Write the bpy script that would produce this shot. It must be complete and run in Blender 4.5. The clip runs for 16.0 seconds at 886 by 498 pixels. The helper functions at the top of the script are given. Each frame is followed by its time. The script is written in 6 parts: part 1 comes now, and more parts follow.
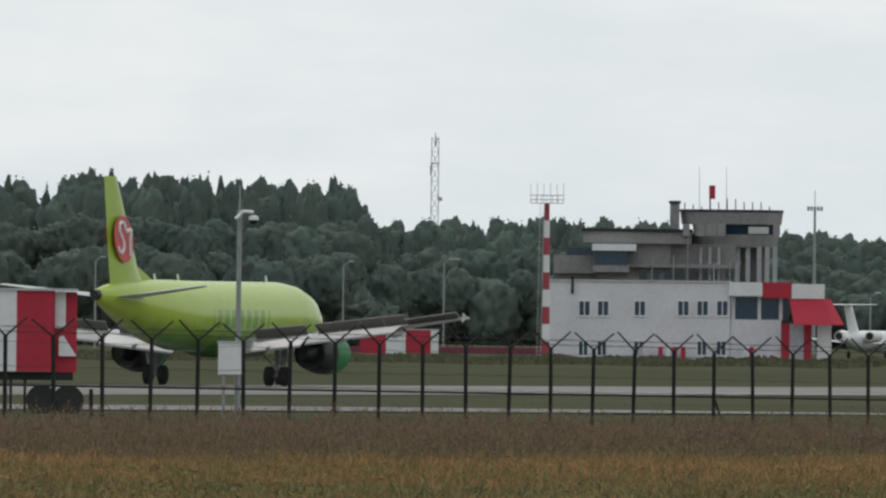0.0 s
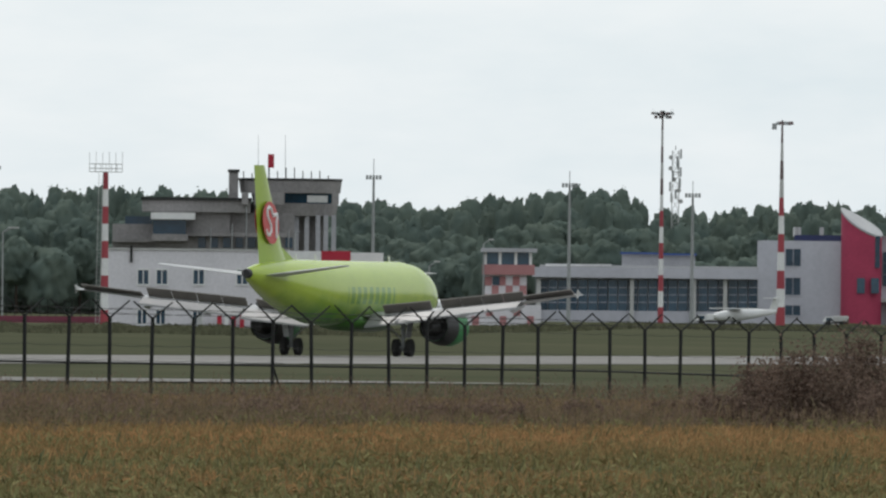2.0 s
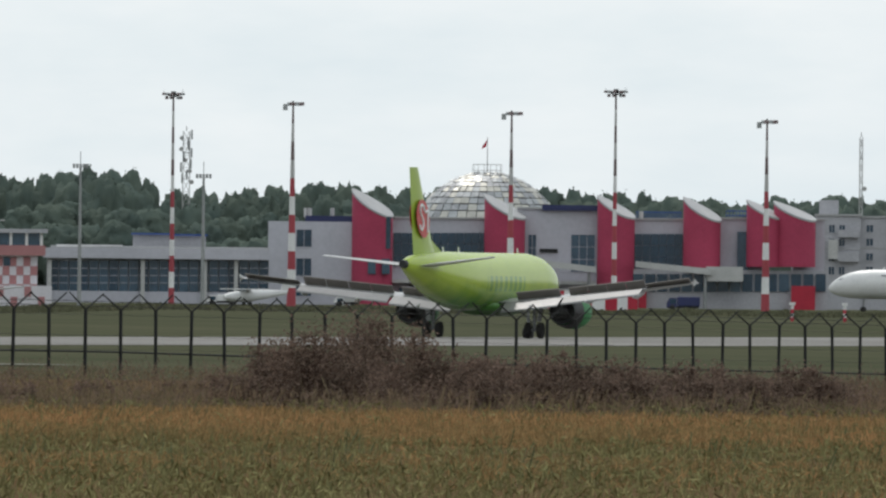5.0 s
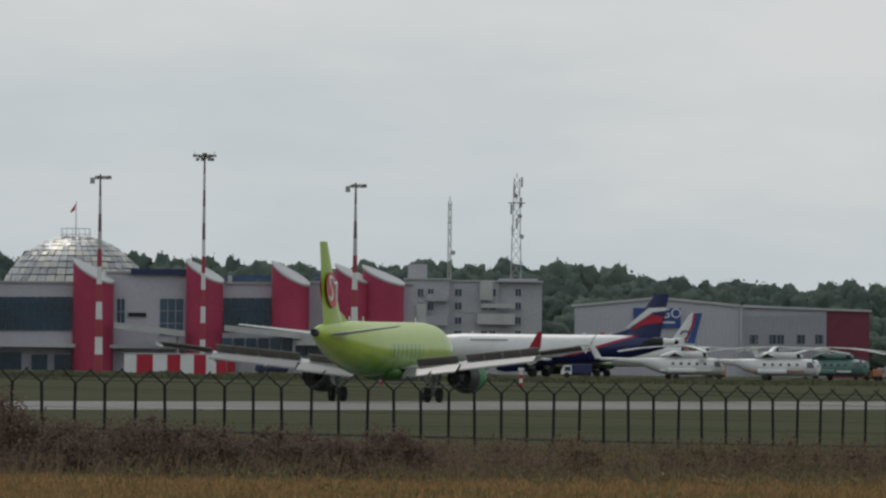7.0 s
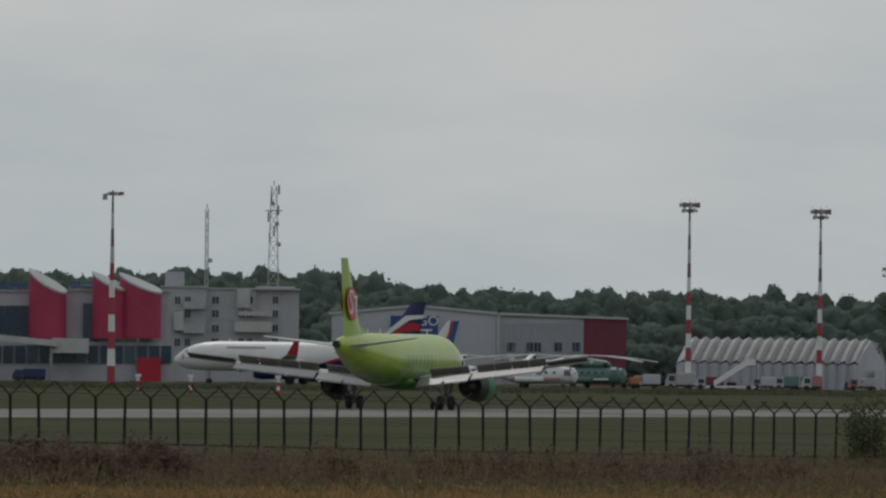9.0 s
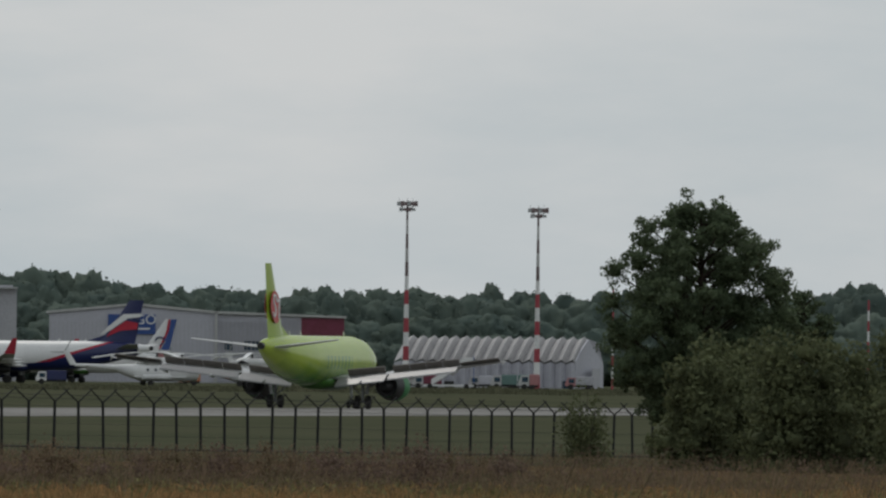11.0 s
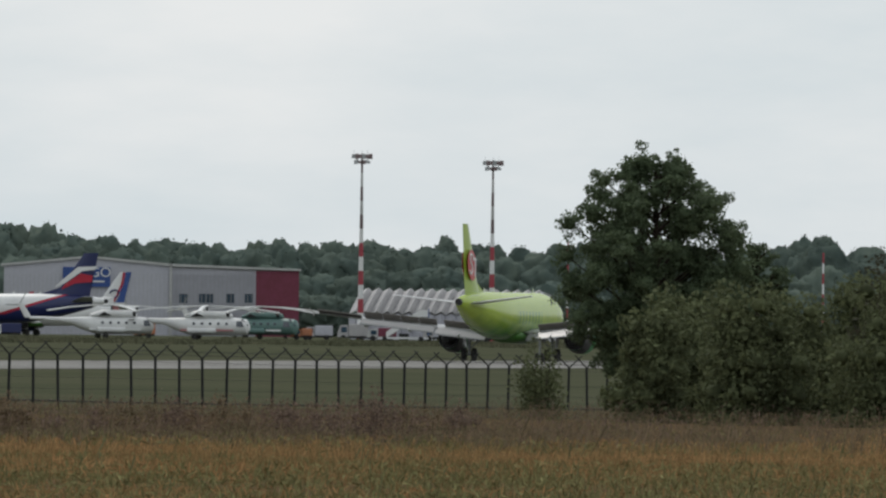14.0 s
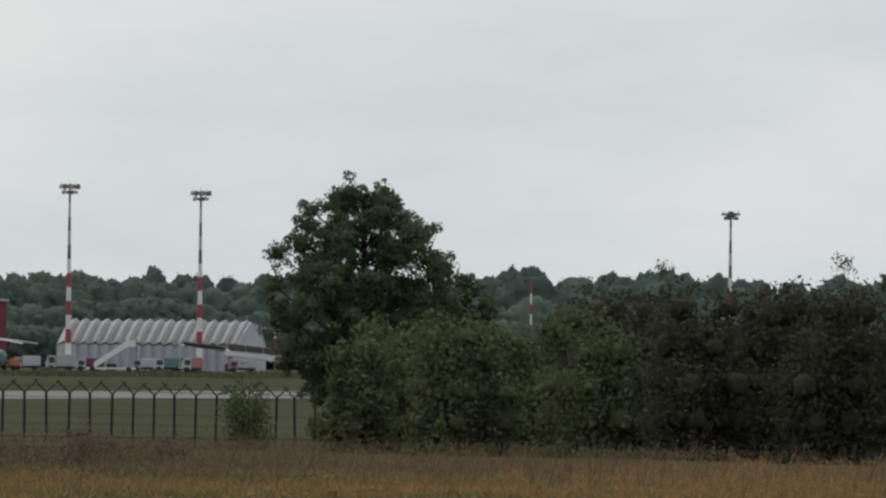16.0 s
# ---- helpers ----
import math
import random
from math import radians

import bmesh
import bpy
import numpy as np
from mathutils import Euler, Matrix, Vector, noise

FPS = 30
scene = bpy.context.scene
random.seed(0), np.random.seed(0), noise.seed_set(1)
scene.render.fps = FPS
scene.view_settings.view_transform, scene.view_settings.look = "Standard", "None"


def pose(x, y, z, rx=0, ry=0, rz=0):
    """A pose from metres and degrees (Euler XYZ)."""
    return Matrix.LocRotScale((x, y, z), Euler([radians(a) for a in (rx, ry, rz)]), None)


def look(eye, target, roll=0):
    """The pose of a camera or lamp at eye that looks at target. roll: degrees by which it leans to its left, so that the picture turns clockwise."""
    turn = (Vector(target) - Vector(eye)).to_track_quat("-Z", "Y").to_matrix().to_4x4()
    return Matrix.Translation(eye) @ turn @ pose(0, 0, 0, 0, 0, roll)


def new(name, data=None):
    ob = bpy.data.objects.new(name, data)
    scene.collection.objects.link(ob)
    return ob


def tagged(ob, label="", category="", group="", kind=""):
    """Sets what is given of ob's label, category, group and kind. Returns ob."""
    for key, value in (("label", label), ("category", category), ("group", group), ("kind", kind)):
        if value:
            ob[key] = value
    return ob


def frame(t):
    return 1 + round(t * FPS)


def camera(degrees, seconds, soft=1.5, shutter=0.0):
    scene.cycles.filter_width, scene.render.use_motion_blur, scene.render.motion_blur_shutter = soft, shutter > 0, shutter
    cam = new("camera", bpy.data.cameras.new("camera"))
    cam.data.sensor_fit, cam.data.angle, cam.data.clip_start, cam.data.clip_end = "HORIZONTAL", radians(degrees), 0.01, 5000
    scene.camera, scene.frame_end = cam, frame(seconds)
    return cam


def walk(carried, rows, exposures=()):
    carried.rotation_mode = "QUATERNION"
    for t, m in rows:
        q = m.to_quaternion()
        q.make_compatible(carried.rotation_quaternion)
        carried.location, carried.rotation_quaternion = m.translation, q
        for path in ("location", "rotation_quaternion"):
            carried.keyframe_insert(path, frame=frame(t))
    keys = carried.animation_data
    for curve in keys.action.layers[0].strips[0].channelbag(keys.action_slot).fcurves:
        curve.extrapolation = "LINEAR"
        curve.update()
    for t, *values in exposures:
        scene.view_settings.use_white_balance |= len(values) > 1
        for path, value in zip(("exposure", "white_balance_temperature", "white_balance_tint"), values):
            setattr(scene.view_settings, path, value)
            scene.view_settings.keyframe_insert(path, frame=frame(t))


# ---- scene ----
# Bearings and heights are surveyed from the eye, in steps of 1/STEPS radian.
STEPS = 31000.0
BASE = radians(21.5)     # bearing of step 0 from the runway's direction (+x)
LEVEL = 563.0            # height reading of the horizon at step 0
LEAN = 0.011             # the camera leans a little all through
EYE = Vector((0.0, 0.0, 4.0))

cam = camera(2.8974, 16.0, soft=2.4)


def sight(b, h, d):
    """The place at bearing reading b and height reading h, d metres off."""
    a = BASE - (b + LEAN * (h - LEVEL)) / STEPS
    return Vector((d * math.cos(a), d * math.sin(a), EYE.z - (h - LEVEL - LEAN * b) * d / STEPS))


def aim(b, h):
    return look(EYE, sight(b, h, 1000.0), math.degrees(math.atan(LEAN)))


PATH = [(0.0, 0.0, 0.0), (0.5, 122.5, 18.7), (1.0, 268.0, 19.5), (1.5, 433.6, 32.9), (2.0, 780.7, 55.4), (2.5, 1216.4, 64.3),
        (3.0, 1320.8, 62.0), (3.2, 1341.4, 48.7), (5.3, 1715.9, 94.9), (5.5, 1772.4, 91.4), (5.8, 1916.5, 64.1),
        (6.0, 2032.5, 39.7), (6.2, 2143.2, 37.9), (6.5, 2256.7, 25.0), (7.0, 2374.1, -23.5), (7.5, 2447.8, -39.4),
        (8.0, 2557.6, -70.0), (8.5, 2661.9, -66.3), (9.0, 2803.8, -37.1), (9.5, 3010.9, -17.9), (10.0, 3203.7, -8.9),
        (10.2, 3251.6, -15.7), (12.3, 3331.2, -29.3), (12.5, 3342.9, -14.7), (13.0, 3363.5, 4.5), (13.5, 3383.2, 38.1),
        (14.0, 3383.6, 49.1), (14.5, 3521.9, 13.8), (15.0, 3818.4, -29.3), (15.5, 3854.2, -12.2), (16.0, 3900.7, -4.4)]
EXPOSURES = [(0.0, 0.05), (1.0, 0.05), (2.0, 0.18), (5.5, 0.2), (6.0, 0.05), (6.5, -0.1), (7.0, -0.36), (8.0, -0.73), (9.0, -0.7), (10.0, -0.5), (12.5, -0.48), (13.0, -0.28), (13.5, -0.13), (14.0, -0.05), (14.5, -0.03), (15.2, -0.13), (16.0, -0.17)]
walk(cam, [(t, aim(784 + b, 441 + h)) for t, b, h in PATH], EXPOSURES)

# ---------------------------------------------------------------- sky and sun
world = bpy.data.worlds.new("overcast_sky")
scene.world = world
world.use_nodes = True
wn, wl = world.node_tree.nodes, world.node_tree.links
sky = wn.new("ShaderNodeTexSky")
sky.sky_type, sky.sun_disc = "NISHITA", False
sky.sun_elevation, sky.sun_rotation = radians(48), radians(40)
dim = wn.new("ShaderNodeVectorMath"); dim.operation = "SCALE"; dim.inputs["Scale"].default_value = 0.09
wl.new(sky.outputs[0], dim.inputs[0])
wco = wn.new("ShaderNodeTexCoord")
wmap = wn.new("ShaderNodeMapping"); wmap.inputs["Scale"].default_value = (9, 9, 32)
wl.new(wco.outputs["Generated"], wmap.inputs[0])
wno = wn.new("ShaderNodeTexNoise"); wno.inputs["Scale"].default_value = 2.6; wno.inputs["Detail"].default_value = 6; wno.inputs["Roughness"].default_value = 0.55
wl.new(wmap.outputs[0], wno.inputs["Vector"])
wra = wn.new("ShaderNodeValToRGB")
wra.color_ramp.elements[0].position, wra.color_ramp.elements[0].color = 0.36, (0.652, 0.728, 0.768, 1)
wra.color_ramp.elements[1].position, wra.color_ramp.elements[1].color = 0.67, (0.832, 0.856, 0.866, 1)
wl.new(wno.outputs["Fac"], wra.inputs[0])
wmix = wn.new("ShaderNodeMixRGB"); wmix.inputs[0].default_value = 0.95
wl.new(dim.outputs[0], wmix.inputs[1]); wl.new(wra.outputs[0], wmix.inputs[2])
wl.new(wmix.outputs[0], wn["Background"].inputs[0])
wn["Background"].inputs[1].default_value = 1.0

sun = new("sun", bpy.data.lights.new("sun", "SUN"))
sun.data.energy, sun.data.angle, sun.data.color = 1.1, radians(4), (1.0, 0.95, 0.89)
sun.matrix_world = look((0, 0, 0), (-0.55, -0.35, -0.78))


# ---------------------------------------------------------------- materials
def mat(name, c, c2=None, scale=1.0, rough=0.6, metal=0.0, spec=0.5, bump=0.0, fine=None, island=0.0, thin=0.0):
    """A painted or natural surface: two colours mixed at two scales, grain in the relief."""
    m = bpy.data.materials.new(name)
    m.use_nodes = True
    n, l = m.node_tree.nodes, m.node_tree.links
    p = n["Principled BSDF"]
    p.inputs["Roughness"].default_value, p.inputs["Metallic"].default_value = rough, metal
    p.inputs["Specular IOR Level"].default_value = spec
    c2 = c2 or tuple(v * 0.8 for v in c)
    co = n.new("ShaderNodeTexCoord")
    big = n.new("ShaderNodeTexNoise"); big.inputs["Scale"].default_value = scale; big.inputs["Detail"].default_value = 4
    small = n.new("ShaderNodeTexNoise"); small.inputs["Scale"].default_value = fine or scale * 9; small.inputs["Detail"].default_value = 3
    add = n.new("ShaderNodeMath"); add.operation = "ADD"
    for s in (big, small):
        l.new(co.outputs["Object"], s.inputs["Vector"])
    l.new(big.outputs["Fac"], add.inputs[0]); l.new(small.outputs["Fac"], add.inputs[1])
    ramp = n.new("ShaderNodeMapRange"); ramp.inputs[1].default_value, ramp.inputs[2].default_value = 0.7, 1.3
    l.new(add.outputs[0], ramp.inputs[0])
    mix = n.new("ShaderNodeMixRGB")
    mix.inputs[1].default_value, mix.inputs[2].default_value = (*c, 1), (*c2, 1)
    l.new(ramp.outputs[0], mix.inputs[0])
    out = mix.outputs[0]
    if island:
        geo = n.new("ShaderNodeNewGeometry")
        hsv = n.new("ShaderNodeHueSaturation")
        mr = n.new("ShaderNodeMapRange"); mr.inputs[3].default_value, mr.inputs[4].default_value = 1 - island, 1 + island
        l.new(geo.outputs["Random Per Island"], mr.inputs[0]); l.new(mr.outputs[0], hsv.inputs["Value"]); l.new(out, hsv.inputs["Color"])
        out = hsv.outputs[0]
    l.new(out, p.inputs["Base Color"])
    if thin:
        # thin leaves let part of the light through
        tr = n.new("ShaderNodeBsdfTranslucent"); l.new(out, tr.inputs["Color"])
        ms = n.new("ShaderNodeMixShader"); ms.inputs[0].default_value = thin
        l.new(p.outputs[0], ms.inputs[1]); l.new(tr.outputs[0], ms.inputs[2]); l.new(ms.outputs[0], n["Material Output"].inputs["Surface"])
    if bump:
        b = n.new("ShaderNodeBump"); b.inputs["Strength"].default_value = bump
        l.new(small.outputs["Fac"], b.inputs["Height"]); l.new(b.outputs[0], p.inputs["Normal"])
    return m


GREEN = mat("lime_paint", (0.34, 0.46, 0.045), (0.29, 0.41, 0.04), 0.4, 0.28)
WHITE = mat("white_paint", (0.74, 0.74, 0.73), (0.62, 0.62, 0.62), 0.5, 0.4)
WINGGREY = mat("wing_grey", (0.43, 0.43, 0.44), (0.32, 0.325, 0.33), 0.9, 0.38)
FLAP = mat("flap_grey", (0.26, 0.255, 0.26), (0.19, 0.19, 0.195), 1.1, 0.42)
SPOILER = mat("spoiler_grey", (0.20, 0.18, 0.165), (0.145, 0.13, 0.12), 1.2, 0.6)
DARKMETAL = mat("dark_metal", (0.035, 0.035, 0.035), (0.02, 0.02, 0.02), 2, 0.5, 0.6)
METAL = mat("bare_metal", (0.5, 0.5, 0.5), (0.38, 0.38, 0.38), 2, 0.35, 0.9)
RUBBER = mat("rubber", (0.018, 0.018, 0.018), (0.03, 0.028, 0.026), 4, 0.85)
DKGREEN = mat("dark_green_paint", (0.016, 0.20, 0.045), (0.010, 0.14, 0.035), 1, 0.5, spec=0.25)
BELLYGREEN = mat("belly_green_paint", (0.085, 0.22, 0.04), (0.06, 0.17, 0.035), 0.8, 0.4)
RED = mat("red_paint", (0.46, 0.035, 0.06), (0.36, 0.03, 0.05), 0.6, 0.7, spec=0.25)
# a little purple is mixed into the red for the haze at the terminal
DRUMRED = mat("crimson_cladding", (0.42, 0.06, 0.115), (0.34, 0.05, 0.095), 0.3, 0.75, spec=0.2)
MASTDARK = mat("dull_brown_paint", (0.15, 0.11, 0.11), (0.20, 0.16, 0.16), 0.6, 0.75, spec=0.2)
DOMESHEETS = [mat("dome_sheet", c, tuple(v * 0.75 for v in c), 0.3, 0.5, 0.7, fine=1.2) for c in ((0.56, 0.55, 0.50), (0.46, 0.48, 0.49), (0.38, 0.39, 0.40))]
MASTRED = mat("weathered_red_paint", (0.38, 0.075, 0.09), (0.31, 0.065, 0.08), 0.6, 0.75, spec=0.2)
FADED = mat("faded_red_paint", (0.42, 0.21, 0.21), (0.36, 0.17, 0.175), 0.6, 0.8, spec=0.2)
LOGO = mat("logo_red", (0.52, 0.035, 0.03), (0.46, 0.03, 0.03), 1, 0.35)
MAROON = mat("maroon_cladding", (0.18, 0.03, 0.065), (0.13, 0.02, 0.035), 0.4, 0.6)
# the haze before the far buildings is put into this pale bluish grey
CLADDING = mat("grey_cladding", (0.48, 0.48, 0.53), (0.41, 0.41, 0.455), 0.2, 0.6)
ROOFGREY = mat("roof_grey", (0.33, 0.33, 0.34), (0.42, 0.42, 0.42), 0.4, 0.5)
LTGREY = mat("light_grey_sheet", (0.5, 0.5, 0.49), (0.38, 0.38, 0.37), 0.5, 0.5)
CONCRETE = mat("old_concrete", (0.30, 0.285, 0.28), (0.20, 0.19, 0.19), 0.35, 0.9, bump=0.2)
PANEL = mat("panel_concrete", (0.45, 0.45, 0.475), (0.35, 0.35, 0.375), 0.3, 0.9)
RENDERW = mat("white_render", (0.68, 0.66, 0.69), (0.56, 0.545, 0.57), 0.25, 0.9, fine=3)
NAVY = mat("navy_paint", (0.014, 0.022, 0.10), (0.012, 0.018, 0.08), 0.5, 0.3)
BLUE = mat("blue_paint", (0.025, 0.07, 0.26), (0.02, 0.06, 0.22), 0.5, 0.4)
STEEL = mat("galvanised_steel", (0.33, 0.34, 0.34), (0.24, 0.25, 0.25), 1, 0.55, 0.4)
POST = mat("fence_steel", (0.026, 0.028, 0.027), (0.015, 0.015, 0.015), 3, 0.8, spec=0.2)
FOLDED = mat("folded_pale_sheet", (0.42, 0.405, 0.405), (0.33, 0.32, 0.325), 0.6, 0.6)
ORANGE = mat("orange_paint", (0.5, 0.2, 0.1), (0.42, 0.16, 0.08), 1, 0.5)
TEAL = mat("teal_paint", (0.12, 0.21, 0.19), (0.09, 0.16, 0.15), 1, 0.5)
BARK = mat("bark", (0.06, 0.045, 0.035), (0.03, 0.025, 0.02), 3, 0.95, spec=0.1, bump=0.5)
ASPHALT = mat("worn_concrete_paving", (0.27, 0.26, 0.25), (0.15, 0.145, 0.13), 0.02, 0.95, spec=0.05, fine=0.7)
# brighter than the leaf itself, the veil of haze is in the colour
LEAF = mat("broadleaf", (0.120, 0.155, 0.086), (0.084, 0.116, 0.064), 0.8, 0.7, spec=0.15, island=0.35, thin=0.4)
LEAFB = mat("bush_leaf", (0.128, 0.144, 0.072), (0.086, 0.100, 0.054), 0.5, 0.8, spec=0.08, fine=1.5, island=0.35, thin=0.3)
LEAFC = mat("thorn_leaf", (0.076, 0.074, 0.048), (0.050, 0.050, 0.036), 0.5, 0.8, spec=0.06, fine=1.5, island=0.35, thin=0.3)
# haze of the distance is mixed into this green, lifting and blueing it
WOOD_FAR = mat("hazed_forest_foliage", (0.126, 0.156, 0.126), (0.090, 0.122, 0.110), 0.05, 0.85, spec=0.03, fine=0.3, island=0.12, thin=0.2)
DRY = mat("dry_grass", (0.37, 0.208, 0.098), (0.185, 0.148, 0.068), 0.09, 0.9, spec=0.03, fine=0.45, island=0.35, thin=0.35)
MEADOW = mat("meadow_green", (0.225, 0.195, 0.088), (0.145, 0.146, 0.064), 0.15, 0.9, spec=0.05, island=0.4)
VERGE = mat("unmown_grass", (0.125, 0.122, 0.078), (0.085, 0.092, 0.058), 0.03, 0.9, spec=0.02, fine=0.2, island=0.25, thin=0.3)
WEED = mat("brown_weeds", (0.190, 0.130, 0.090), (0.120, 0.112, 0.064), 0.10, 0.9, spec=0.03, fine=0.4, island=0.35, thin=0.35)
SHRUB = mat("dry_shrub", (0.188, 0.132, 0.106), (0.125, 0.096, 0.074), 0.35, 0.9, spec=0.03, island=0.35, thin=0.3)


def glass(name, c):
    m = mat(name, c, tuple(v * 0.6 for v in c), 0.15, 0.12, 0.0, 0.5)
    return m


GLASS = glass("dark_glazing", (0.020, 0.056, 0.095))
CANOPY = glass("canopy_glazing", (0.10, 0.11, 0.13))
GLASSB = glass("blue_glazing", (0.05, 0.10, 0.15))


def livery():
    """Lime paint with a belly gradient, part livery green and part painted underside shade, and a band of darker
    squares along the side.
    """
    m = mat("lime_livery_shaded_belly", (0.37, 0.48, 0.045), (0.32, 0.43, 0.04), 0.4, 0.25)
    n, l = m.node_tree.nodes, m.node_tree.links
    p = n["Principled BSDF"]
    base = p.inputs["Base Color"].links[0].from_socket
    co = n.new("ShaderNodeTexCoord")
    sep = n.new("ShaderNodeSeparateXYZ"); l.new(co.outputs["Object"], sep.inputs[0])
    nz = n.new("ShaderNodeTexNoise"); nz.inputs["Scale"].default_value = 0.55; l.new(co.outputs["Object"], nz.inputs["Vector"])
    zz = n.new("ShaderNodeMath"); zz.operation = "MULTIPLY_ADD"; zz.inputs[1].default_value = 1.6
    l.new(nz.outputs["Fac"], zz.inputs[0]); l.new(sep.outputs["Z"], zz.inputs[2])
    # darkening downwards carries the body's underside shade as well as the livery's green
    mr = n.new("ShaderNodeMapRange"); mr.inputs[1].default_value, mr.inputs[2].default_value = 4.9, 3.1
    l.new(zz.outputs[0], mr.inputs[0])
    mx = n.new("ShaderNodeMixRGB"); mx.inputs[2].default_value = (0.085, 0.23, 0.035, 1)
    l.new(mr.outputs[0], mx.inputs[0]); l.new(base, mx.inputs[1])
    # squares
    vo = n.new("ShaderNodeMapping"); vo.inputs["Scale"].default_value = (0.85, 0.0, 0.0); l.new(co.outputs["Object"], vo.inputs[0])
    ck = n.new("ShaderNodeTexVoronoi"); ck.distance = "CHEBYCHEV"; ck.inputs["Randomness"].default_value = 0.15; ck.inputs["Scale"].default_value = 1.0
    l.new(vo.outputs[0], ck.inputs["Vector"])
    lt = n.new("ShaderNodeMath"); lt.operation = "LESS_THAN"; lt.inputs[1].default_value = 0.32; l.new(ck.outputs["Distance"], lt.inputs[0])
    b1 = n.new("ShaderNodeMath"); b1.operation = "COMPARE"; b1.inputs[1].default_value, b1.inputs[2].default_value = 19.0, 4.6
    l.new(sep.outputs["X"], b1.inputs[0])
    b2 = n.new("ShaderNodeMath"); b2.operation = "COMPARE"; b2.inputs[1].default_value, b2.inputs[2].default_value = 3.9, 0.55
    l.new(sep.outputs["Z"], b2.inputs[0])
    a1 = n.new("ShaderNodeMath"); a1.operation = "MULTIPLY"; l.new(b1.outputs[0], a1.inputs[0]); l.new(b2.outputs[0], a1.inputs[1])
    a2 = n.new("ShaderNodeMath"); a2.operation = "MULTIPLY"; l.new(a1.outputs[0], a2.inputs[0]); l.new(lt.outputs[0], a2.inputs[1])
    a3 = n.new("ShaderNodeMath"); a3.operation = "MULTIPLY"; a3.inputs[1].default_value = 0.6; l.new(a2.outputs[0], a3.inputs[0])
    my = n.new("ShaderNodeMixRGB"); my.inputs[2].default_value = (0.05, 0.19, 0.05, 1)
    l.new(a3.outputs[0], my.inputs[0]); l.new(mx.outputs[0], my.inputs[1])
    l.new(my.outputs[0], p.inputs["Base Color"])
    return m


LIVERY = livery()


def ground_material():
    """Mown airfield grass with darker and yellowed patches; the rough field on this side is browner."""
    m = mat("field_grass", (0.092, 0.092, 0.060), (0.060, 0.067, 0.042), 0.02, 0.95, spec=0.0, fine=0.35)
    n, l = m.node_tree.nodes, m.node_tree.links
    p = n["Principled BSDF"]
    base = p.inputs["Base Color"].links[0].from_socket
    co = n.new("ShaderNodeTexCoord"); sep = n.new("ShaderNodeSeparateXYZ"); l.new(co.outputs["Object"], sep.inputs[0])
    mr = n.new("ShaderNodeMapRange"); mr.inputs[1].default_value, mr.inputs[2].default_value = 160.0, 150.0
    l.new(sep.outputs["Y"], mr.inputs[0])
    mx = n.new("ShaderNodeMixRGB"); mx.inputs[2].default_value = (0.115, 0.078, 0.044, 1)
    l.new(mr.outputs[0], mx.inputs[0]); l.new(base, mx.inputs[1]); l.new(mx.outputs[0], p.inputs["Base Color"])
    return m


FIELD = ground_material()


# ---------------------------------------------------------------- mesh helpers
def quad_box(bm, x0, x1, y0, y1, z0, z1):
    v = [bm.verts.new((x, y, z)) for z in (z0, z1) for x, y in ((x0, y0), (x1, y0), (x1, y1), (x0, y1))]
    for f in ((3, 2, 1, 0), (4, 5, 6, 7), (0, 1, 5, 4), (1, 2, 6, 5), (2, 3, 7, 6), (3, 0, 4, 7)):
        bm.faces.new([v[i] for i in f])


def tube(bm, p, q, r0, r1=None, seg=8):
    """A capped, tapered round bar from p to q."""
    r1 = r0 if r1 is None else r1
    p, q = Vector(p), Vector(q)
    t = (q - p).normalized()
    a = t.orthogonal().normalized(); b = t.cross(a)
    rings = []
    for c, r in ((p, r0), (q, r1)):
        rings.append([bm.verts.new(c + (a * math.cos(w) + b * math.sin(w)) * r) for w in (2 * math.pi * i / seg for i in range(seg))])
    for i in range(seg):
        j = (i + 1) % seg
        bm.faces.new((rings[0][i], rings[0][j], rings[1][j], rings[1][i]))
    bm.faces.new(rings[0][::-1]); bm.faces.new(rings[1])


def loft(bm, sections, seg=32, caps=True):
    """Ellipses across x: (x, y, z, half width, half height)."""
    rings = []
    for x, y, z, w, h in sections:
        rings.append([bm.verts.new((x, y + w * math.sin(a), z + h * math.cos(a))) for a in (2 * math.pi * i / seg for i in range(seg))])
    for r, s in zip(rings, rings[1:]):
        for i in range(seg):
            j = (i + 1) % seg
            bm.faces.new((r[i], r[j], s[j], s[i]))
    if caps:
        bm.faces.new(rings[0][::-1]); bm.faces.new(rings[-1])


def slab(bm, ring, off):
    """A plate: the ring of points, thickened by the vector off."""
    off = Vector(off)
    a = [bm.verts.new(Vector(p)) for p in ring]; b = [bm.verts.new(Vector(p) + off) for p in ring]
    n = len(a)
    bm.faces.new(a[::-1]); bm.faces.new(b)
    for i in range(n):
        j = (i + 1) % n
        bm.faces.new((a[i], a[j], b[j], b[i]))


